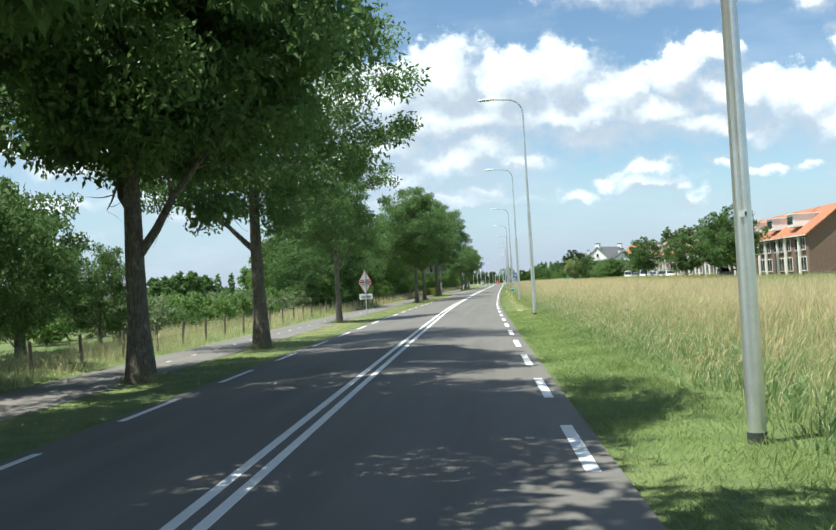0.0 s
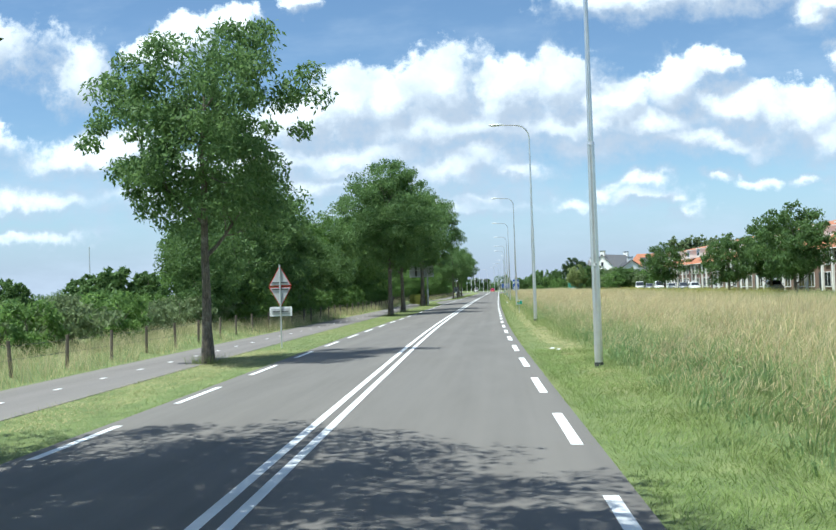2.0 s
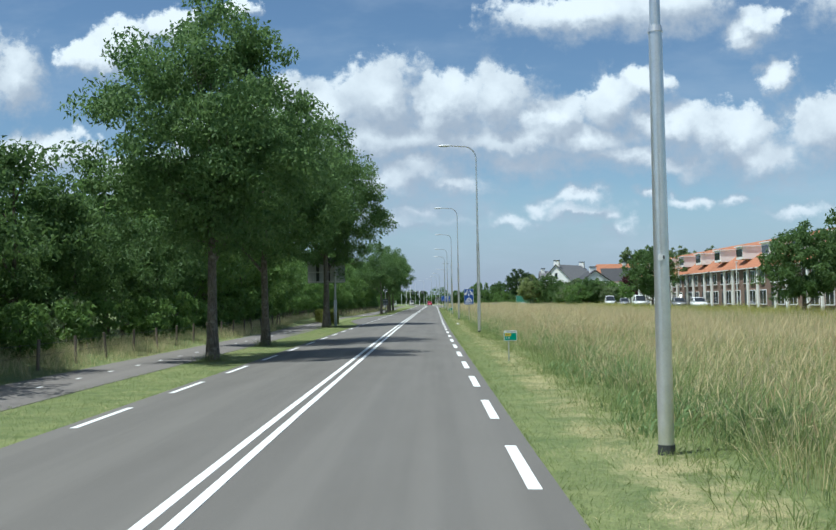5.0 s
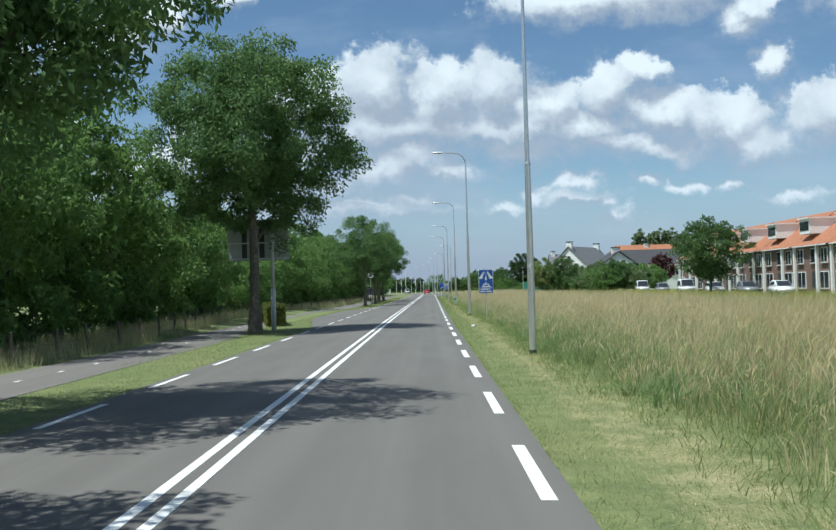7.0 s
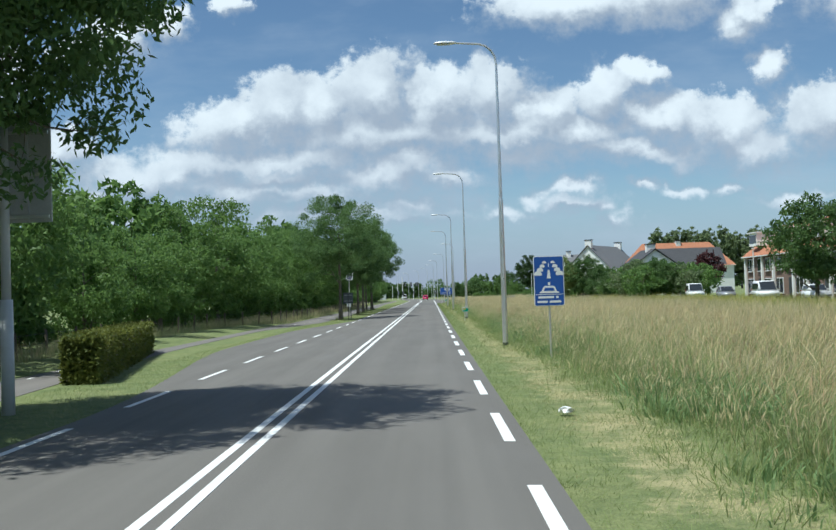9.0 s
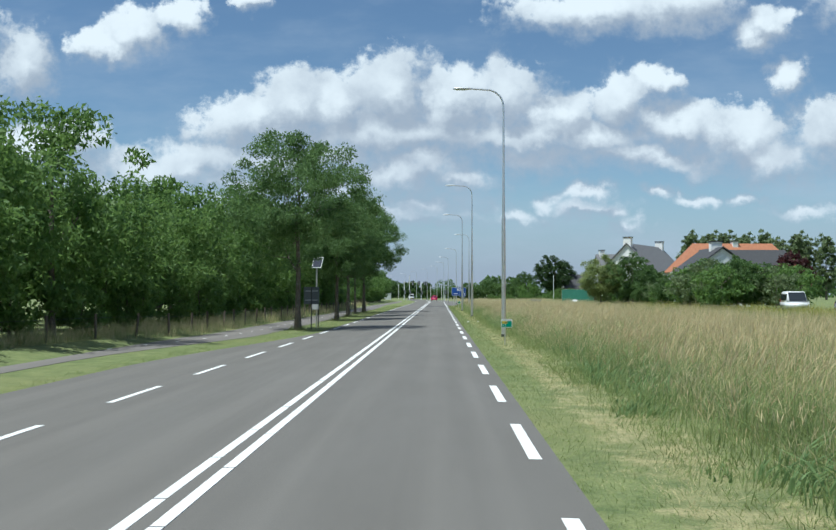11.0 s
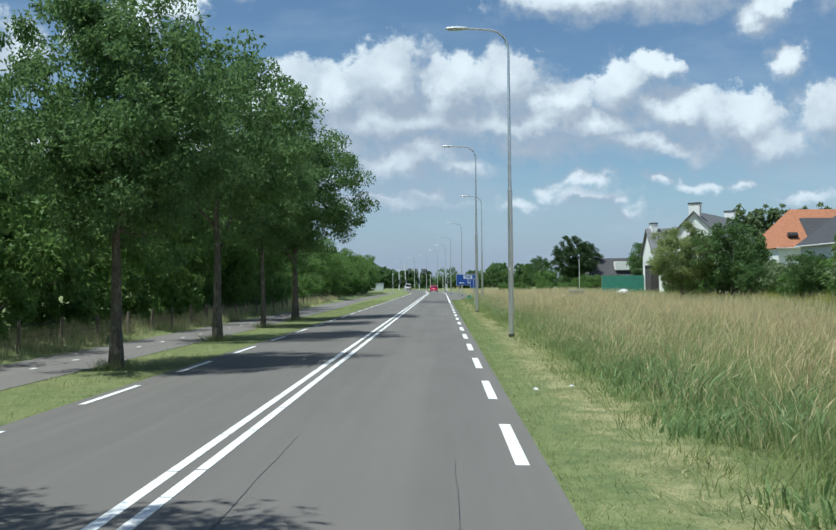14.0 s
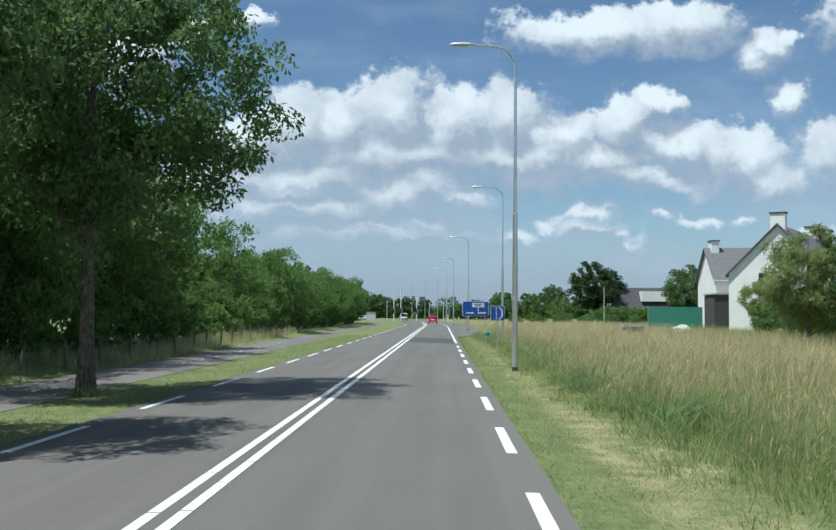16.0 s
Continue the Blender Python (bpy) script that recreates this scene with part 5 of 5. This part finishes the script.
def house(name, x, y, turn, w, d, eave, ridge, wall, roof, label, windows=(), chimneys=(), dormers=(), hip=0.0, group=""):
    """Gabled house: ridge along local x, front towards local -y. windows: x, z, w, h on the front; chimneys: x; dormers: x, w."""
    t = thing(name, (x, y, ground_z(x, y) - 0.1), label, "house", group, turn)
    bm = bmesh.new()
    sides = [(-d / 2, 0), (d / 2, 0), (d / 2, eave), (0, ridge - 0.12), (-d / 2, eave)]
    ends = []
    for sx in (-1, 1):
        ends.append([bm.verts.new((sx * (w / 2 - (hip if b > eave else 0)), a, b)) for a, b in sides])
    bm.faces.new(ends[0])
    bm.faces.new(ends[1][::-1])
    for i in range(5):
        bm.faces.new((ends[0][i], ends[0][(i + 1) % 5], ends[1][(i + 1) % 5], ends[1][i]))
    part("wall", bm, M[wall], t)
    over, drop = 0.35, (ridge - eave) / (d / 2)
    for sy in (-1, 1):
        bm = bmesh.new()
        lo = (sy * (d / 2 + over), eave - drop * over)
        top, low = [], []
        for dz in (0.16, 0.0):
            ring = [(-w / 2 - over, *lo), (w / 2 + over, *lo), (w / 2 + over - hip * 1.05, 0, ridge), (-w / 2 - over + hip * 1.05, 0, ridge)]
            (top if dz else low).extend(bm.verts.new((a, b, c + dz)) for a, b, c in ring)
        bm.faces.new(top)
        bm.faces.new(low[::-1])
        for i in range(4):
            bm.faces.new((top[i], low[i], low[(i + 1) % 4], top[(i + 1) % 4]))
        part("roof", bm, M[roof], t)
        part("gutter", a_box((0, lo[0] + sy * 0.05, lo[1] + 0.06), (w + 2 * over, 0.14, 0.12), bevel=0.02), M["white"], t)
    if hip:
        for sx in (-1, 1):
            bm = bmesh.new()
            e = w / 2 + over
            a = [bm.verts.new(v) for v in ((sx * e, -d / 2 - over, eave - drop * over + 0.1), (sx * e, d / 2 + over, eave - drop * over + 0.1), (sx * (e - hip * 1.05), 0, ridge + 0.14))]
            b = [bm.verts.new(v.co - Vector((sx * 0.1, 0, 0.14))) for v in a]
            bm.faces.new(a)
            bm.faces.new(b[::-1])
            for i in range(3):
                bm.faces.new((a[i], b[i], b[(i + 1) % 3], a[(i + 1) % 3]))
            part("roof", bm, M[roof], t)
    for wx, wz, ww, wh in windows:
        window(t, wx, -d / 2 - 0.03, wz, ww, wh)
    for cx, cz in chimneys:
        c = part("chimney", a_box((cx, 0, ridge + cz / 2 - 0.5), (0.95, 1.5, cz + 1.0), bevel=0.02), M["render"], t)
        part("chimney_cap", a_box((cx, 0, ridge + cz + 0.06), (1.15, 1.7, 0.14), bevel=0.02), M["dark"], c)
    for dx, dw in dormers:
        zc = eave + (ridge - eave) * 0.52
        b = part("dormer", a_box((dx, -d / 4 - 0.35, zc), (dw, d / 2 - 0.6, 1.5), bevel=0.02), M["render"], t)
        part("dormer_roof", a_box((dx, -d / 4 - 0.4, zc + 0.82), (dw + 0.3, d / 2 - 0.3, 0.14)), M["white"], b)
        part("dormer_pane", a_box((dx, -d / 2 - 0.055, zc + 0.05), (dw - 0.3, 0.05, 0.9)), M["window"], b)
    return t


# terrace of brick houses with orange roofs, its fronts towards the road
for i in range(14):
    y = 248.3 - 9.5 * i
    h = house("terraced_house", 44.8, y, -90, 9.45, 9.0, 5.1, 8.5, "brick", "tile_orange", "brown brick terraced house with orange tiled roof", windows=((-3.1, 3.9, 1.5, 1.5), (0.2, 3.9, 1.2, 1.5), (3.0, 3.9, 1.5, 1.5), (-2.9, 1.5, 2.1, 1.7), (2.9, 1.5, 2.1, 1.7)), dormers=((-1.8, 2.6),), group="terraced houses by the meadow")
    part("door", a_box((0.3, -4.53, 1.3), (1.0, 0.1, 2.1), bevel=0.01), M["dark"], h)
    for wx in (-4.6, 1.3):
        part("pilaster", a_box((wx, -4.6, 2.6), (0.38, 0.25, 4.9), bevel=0.01), M["render"], h)

gab = house("white_house", 42.2, 359.3, 59.7, 20.0, 10.0, 6.2, 11.2, "render", "tile_grey", "white rendered house with grey roof and two chimneys", windows=((-6, 4.2, 1.2, 1.4), (0, 4.2, 1.2, 1.4), (5, 4.2, 1.2, 1.4)), chimneys=((-9.4, 1.2), (9.4, 1.2)))
for yy, zz in ((-1.5, 5.6), (1.5, 5.6), (0, 8.2)):
    window(gab, -10.03, yy, zz, 1.0, 1.4, -90)
modern = house("modern_house", 41.0, 368.2, 0, 13.0, 8.0, 6.1, 9.8, "render", "tile_grey", "white modern house with grey roof and dark annex", windows=((0.9, 4.9, 1.6, 1.6),), chimneys=((-5.6, 0.9),))
part("annex", a_box((-5.2, -6.0, 2.1), (5.2, 4.2, 4.1), bevel=0.02), M["brick_dark"], modern, "flat-roofed dark brick annex")
part("annex_roof", a_box((-5.2, -6.0, 4.2), (5.5, 4.5, 0.16)), M["concrete"], modern)
window(modern, -4.0, -8.13, 1.9, 2.2, 2.2, 0, "dark")
part("wall_strip", a_box((-1.9, -4.35, 4.0), (0.7, 0.5, 6.0)), M["render"], modern)
orange = house("orange_roofed_house", 54.4, 343, 2, 21.0, 10.0, 6.0, 10.7, "render", "tile_orange", "wide white house with orange hipped roof and dark tiled panel", windows=((-6.5, 4.0, 1.4, 1.4), (-1.5, 4.0, 1.4, 1.4), (6.0, 4.0, 1.8, 1.4)), chimneys=((0.4, 0.5),), hip=3.6)
bm = bmesh.new()
low, high = (-5.28, 5.95), (-1.3, 9.67)
top = [bm.verts.new(v) for v in ((-6.4, low[0], low[1]), (9.0, low[0], low[1]), (9.0, high[0], high[1]), (-6.4, high[0], high[1]))]
base = [bm.verts.new(v.co - Vector((0, 0, 0.25))) for v in top]
bm.faces.new(top)
bm.faces.new(base[::-1])
for i in range(4):
    bm.faces.new((top[i], base[i], base[(i + 1) % 4], top[(i + 1) % 4]))
part("dark_roof_panel", bm, M["tile_dark"], orange, "dark slate panel over the lower roof")
part("skylight", a_box((-8.3, -4.0, 7.3), (1.2, 0.5, 0.7), (42, 0, 0)), M["window"], orange)
front = house("gabled_house", 39.2, 300.6, 92, 9.0, 8.0, 5.0, 7.9, "render", "tile_dark", "house with dark tiled roof and pale gable", windows=((0, 3.6, 1.2, 1.3),), chimneys=((-1.5, 0.9),))
part("gable_infill", prism(bmesh.new(), [(-2.4, 5.1), (2.4, 5.1), (0, 7.1)], -0.05, 0.05), M["white"], front).matrix_basis = pose(-4.56, 0, 0, 0, 0, 90)
band = house("long_low_house", 50.0, 477, 0, 18.5, 9.0, 3.6, 7.9, "brick", "tile_dark", "long low house with dark roof and white dormer", windows=((-6, 2.0, 1.6, 1.3), (5, 2.0, 1.6, 1.3)), chimneys=((-8.4, 0.8),))
part("long_dormer", a_box((1.2, -3.0, 6.0), (6.8, 3.4, 2.3), bevel=0.02), M["render"], band, "white boarded dormer")
part("gable_end", a_box((-9.3, -2.2, 2.2), (0.3, 4.4, 4.4)), M["render"], band)

net = thing("net_fence", (30.2, 366, 0.1), "green netting fence around a garden", "fence")
part("net", a_box((0, 0, 1.45), (6.4, 0.06, 2.5)), M["fence_green"], net)
for x in (-3.2, 0.0, 3.2):
    pole(net, x, 0.06, -0.1, 2.75, 0.04)
heap = part("tarpaulin_heap", bmesh_crumple(np.random.default_rng(6), 1.1), M["cabinet"])
at_place(heap, 27.6, 352.0, ground_z(27.6, 352) + 0.35, 0, 0, 30)
tagged(heap, "low heap under a pale grey tarpaulin in the grass", "heap")

flag = thing("white_pole", (33.6, 438, 0.1), "white pole standing among the gardens", "pole")
pole(flag, 0, 0, -0.1, 7.0, 0.06, "white")
for y in (246.0, 218.0, 190.0):
    lp = thing("garden_lamp", (38.9, y, 0.1), "white lamp post in front of the terrace", "street lamp")
    pole(lp, 0, 0, -0.1, 5.6, 0.06, "white")
    part("lamp_head", a_box((0, 0, 5.7), (0.35, 0.2, 0.14), bevel=0.03), M["white"], lp)

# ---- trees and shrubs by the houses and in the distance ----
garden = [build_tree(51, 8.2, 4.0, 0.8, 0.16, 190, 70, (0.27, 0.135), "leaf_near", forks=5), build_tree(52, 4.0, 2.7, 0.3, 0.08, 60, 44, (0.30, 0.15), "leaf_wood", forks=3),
          build_tree(53, 7.8, 3.3, 0.4, 0.14, 150, 110, (0.48, 0.06), "leaf_willow", forks=5), build_tree(54, 5.0, 2.2, 0.9, 0.10, 80, 34, (0.34, 0.18), "leaf_red", forks=4)]
pale_shrub = build_tree(56, 4.4, 2.5, 0.3, 0.08, 60, 44, (0.28, 0.12), "leaf_pale", forks=3)
round_tree = build_tree(57, 14.8, 6.6, 0.8, 0.30, 330, 90, (0.40, 0.21), "leaf_dark", forks=6, puff=1.05)
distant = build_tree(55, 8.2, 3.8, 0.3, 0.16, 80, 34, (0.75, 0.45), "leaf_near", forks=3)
tall_back = build_tree(58, 21.5, 4.2, 1.0, 0.3, 150, 40, (0.8, 0.42), "leaf_pale", forks=4)
poplar = build_tree(61, 14.0, 1.6, 0.6, 0.2, 110, 36, (0.5, 0.26), "leaf_wood", forks=4)
GARDEN = "trees and shrubs of the gardens"
rng = np.random.default_rng(8)
for x, y, size, label in ((35.0, 218, 1.16, "full green tree before the terrace"), (30.8, 147, 0.92, "green tree beside the street"), (36.2, 149, 1.12, "tall green tree beside the street"), (34.0, 132, 1.2, "tall green tree beside the street"),
                          (30.2, 309.5, 0.98, "dark green garden tree beside a willow"), (35, 322, 0.8, "green garden tree behind shrubs"), (39.5, 336, 0.72, "green garden tree behind shrubs"),
                          (31.4, 505, 1.2, "round green tree in the distance"), (46.5, 425, 1.35, "round tree behind the houses"), (57, 362, 1.0, "green tree between houses")):
    plant_tree(garden[0], x, y, label, "tree", GARDEN, size, rng.uniform(0, 360), "garden_tree", z=ground_z(30, 0) - 0.1)
plant_tree(round_tree, 38.6, 477, "large round dark tree in the distance", "tree", GARDEN, 1.0, 0, "garden_tree", z=ground_z(30, 0) - 0.1)
plant_tree(garden[2], 26.0, 312, "pale green willow with hanging twigs", "tree", GARDEN, 1.07, 0, "willow", z=ground_z(27, 0) - 0.05)
plant_tree(garden[2], 33.5, 343, "pale green willow beside a white house", "tree", GARDEN, 0.8, 80, "willow", z=ground_z(27, 0) - 0.05)
plant_tree(garden[3], 46.0, 290, "dark red leaved ornamental tree", "tree", GARDEN, 1.4, 0, "red_tree", z=0.1)
for i in range(16):
    y = 268 + 1.1 * i
    x = 31.2 + 9.6 * ((i * 0.618) % 1.0)
    kind, much = ((garden[1], 1.2), (pale_shrub, 1.12), (garden[0], 0.62), (garden[1], 1.25))[i % 4]
    plant_tree(kind, x, y, "tall dense garden shrub beside the street", "shrub", GARDEN, 1.15 * much * rng.uniform(0.85, 1.1), rng.uniform(0, 360), "garden_shrub", z=ground_z(28, 0) - 0.1)
for i in range(19):
    y = 286 + i * 2.9
    x = 32.5 + 2.4 * math.sin(i * 1.9)
    kind, much = ((garden[1], 1.0), (pale_shrub, 1.0), (garden[0], 0.5), (garden[1], 0.8))[i % 4]
    plant_tree(kind, x, y, "dense green garden shrub", "shrub", GARDEN, much * rng.uniform(0.8, 1.15), rng.uniform(0, 360), "garden_shrub", z=ground_z(28, 0) - 0.1)
for i in range(16):
    plant_tree(garden[1], 17 + i * 1.6, 446 + 8 * math.sin(i * 2.1), "low shrub at the far edge of the meadow", "shrub", GARDEN, rng.uniform(0.35, 0.6), rng.uniform(0, 360), "garden_shrub", z=ground_z(28, 0) - 0.1)
for i in range(9):
    plant_tree(garden[1], 36.5 + i * 1.7, 461 + 1.5 * math.sin(i * 2.7), "hedge shrub before the long low house", "shrub", GARDEN, rng.uniform(0.7, 1.0), i * 77, "garden_shrub", z=0.0)
plant_tree(garden[1], 30.2, 480, "rounded shrub in the distance", "shrub", GARDEN, 1.35, 40, "garden_shrub", z=0.0)
plant_tree(poplar, 28.2, 520, "dark narrow conifer in the distance", "tree", GARDEN, 0.58, 10, "conifer", z=0.0)
plant_tree(poplar, 26.4, 528, "dark narrow conifer in the distance", "tree", GARDEN, 0.5, 70, "conifer", z=0.0)
for x, y in ((36.0, 860), (39.8, 866), (44.0, 862)):
    plant_tree(poplar, x, y, "slender poplar in the distance", "tree", "distant poplars", 1.25, x * 9, "poplar", z=GROUND - 0.2)
FARWOOD = "distant trees on the horizon"
for i in range(46):
    x = -260 + i * 13 + rng.uniform(-4, 4)
    y = 640 + rng.uniform(-50, 90) + abs(x) * 0.4
    if abs(x - bend(640) - 2) < 14:
        continue
    plant_tree(distant, x, y, "distant tree on the flat horizon", "tree", FARWOOD, rng.uniform(0.9, 1.5), rng.uniform(0, 360), "distant_tree", z=GROUND - 0.2)
for i in range(30):
    plant_tree(distant, -105 + i * 2.6 + rng.uniform(-2, 2), 165 + rng.uniform(-30, 60), "distant tree beyond the orchard field", "tree", FARWOOD, rng.uniform(0.6, 0.95), rng.uniform(0, 360), "distant_tree", z=GROUND)
for i in range(10):
    plant_tree(poplar, -150 + i * 6.0, 420, "slender poplar beyond the fields", "tree", "distant poplars", 0.95, i * 50, "poplar", z=GROUND)
for i in range(12):
    plant_tree(tall_back, 84 + i * 4.0, 492 + rng.uniform(-6, 6), "tall grey-green tree behind the houses", "tree", FARWOOD, rng.uniform(1.02, 1.22), rng.uniform(0, 360), "distant_tree", z=GROUND)


def far_belt(name, x0, x1, y, high, count, label):
    """A far belt of trees, too far to be told apart."""
    rng = np.random.default_rng(int(y))
    x = rng.uniform(x0, x1, count)
    top = high * (0.55 + 0.3 * np.sin(x * 0.09 + y) + 0.18 * np.sin(x * 0.31) + 0.12 * np.sin(x * 0.83))
    z = GROUND + np.abs(top) * rng.uniform(0, 1, count) ** 0.6
    data = soup(name, leaves(rng, np.stack((x, y + rng.uniform(-8, 8, count), z), 1), 0.3, 1.3, 0.9), 3)
    tagged(part(name, data, M["leaf_near"]), label, "trees", kind="stuff")


far_belt("far_woods", -420, 420, 780, 11.0, 26000, "far belt of trees along the horizon")
far_belt("far_woods", -60, 130, 640, 8.5, 22000, "far dark belt of trees behind the junction")
far_belt("far_woods", -330, -60, 470, 7.0, 9000, "far belt of trees beyond the fields")
for x, y, size in ((-30, 470, 1.0), (-26, 500, 0.9), (-24, 530, 1.0), (-20, 560, 1.1), (-16, 590, 1.1), (-34, 520, 1.2), (-11, 610, 1.0), (-22, 450, 0.9)):
    plant_tree(distant, x + bend(y), y, "green tree near the junction", "tree", FARWOOD, size, y, "distant_tree", z=GROUND)

for i in range(9):
    plant_tree(distant, -27 + i * 2.2, 606 + 14 * math.sin(i * 2.3), "dark green tree behind the junction", "tree", FARWOOD, rng.uniform(0.85, 1.15), i * 70, "distant_tree", z=GROUND)

mast = thing("radio_mast", (-283, 700, GROUND), "thin distant lattice radio mast", "mast")
for a in (0, 120, 240):
    part("leg", tube(bmesh.new(), [(0.7 * math.cos(radians(a)), 0.7 * math.sin(radians(a)), 0), (0.25 * math.cos(radians(a)), 0.25 * math.sin(radians(a)), 40)], [0.12, 0.08], 6), M["alu"], mast)
for k in range(13):
    part("brace", a_box((0, 0, 1.5 + 3 * k), (1.1 - 0.05 * k, 1.1 - 0.05 * k, 0.15)), M["alu"], mast)


# ---- junction ----
def traffic_signal(x, y, high, arm):
    t = thing("traffic_signal", (x, y, GROUND), "pale traffic signal mast with black lamp heads", "traffic signal", "signals at the junction")
    pole(t, 0, 0, -0.1, high, 0.13, "white", "mast")
    heads = [(0.25, 2.6)]
    if arm:
        part("arm", a_box((arm / 2, 0, high - 0.2), (abs(arm), 0.12, 0.14)), M["white"], t)
        heads += [(arm * 0.95, high - 0.55), (arm * 0.55, high - 0.55)]
    for hx, hz in heads:
        h = part("lamp_housing", a_box((hx, -0.16, hz), (0.75, 0.25, 1.4), bevel=0.05), M["dark"], t, "black lamp housing")
        for k in range(3):
            part("lens", tube(bmesh.new(), [(hx, -0.28, hz + 0.42 - 0.42 * k), (hx, -0.31, hz + 0.42 - 0.42 * k)], [0.14, 0.14], 10), M["glass_grey"], h)


traffic_signal(-9.6, 498, 6.2, 5.2)
traffic_signal(-7.9, 500, 8.4, 0)
traffic_signal(-4.0, 505, 6.2, 2.0)
traffic_signal(6.5 + bend(470), 470, 3.4, 0)
for x, y, turn, paint, label in ((-17.5, 512, 85, "car_white", "white car waiting at the junction"), (-24.0, 516, 88, "car_grey", "grey car waiting at the junction")):
    car(x, y, GROUND, turn, paint, label, False, "waiting_car", "cars at the junction")
cab = thing("control_cabinet", (-14.5, 486, GROUND), "grey control cabinet at the junction", "cabinet")
part("body", a_box((0, 0, 1.1), (2.2, 1.0, 2.2), bevel=0.05), M["cabinet"], cab)
part("lid", a_box((0, 0, 2.25), (2.4, 1.2, 0.12), bevel=0.03), M["alu"], cab)
for x, y, h in ((-18, 470, 3.4), (-21, 480, 2.6), (-12, 510, 5.0), (3.0, 520, 5.0), (-1.0, 530, 5.0)):
    lp = thing("signal_post", (x, y, GROUND), "pale slender post at the junction", "post", "posts at the junction")
    pole(lp, 0, 0, -0.1, h, 0.07, "white")
    part("cap", a_box((0, 0, h), (0.3, 0.12, 0.4), bevel=0.02), M["white"], lp)
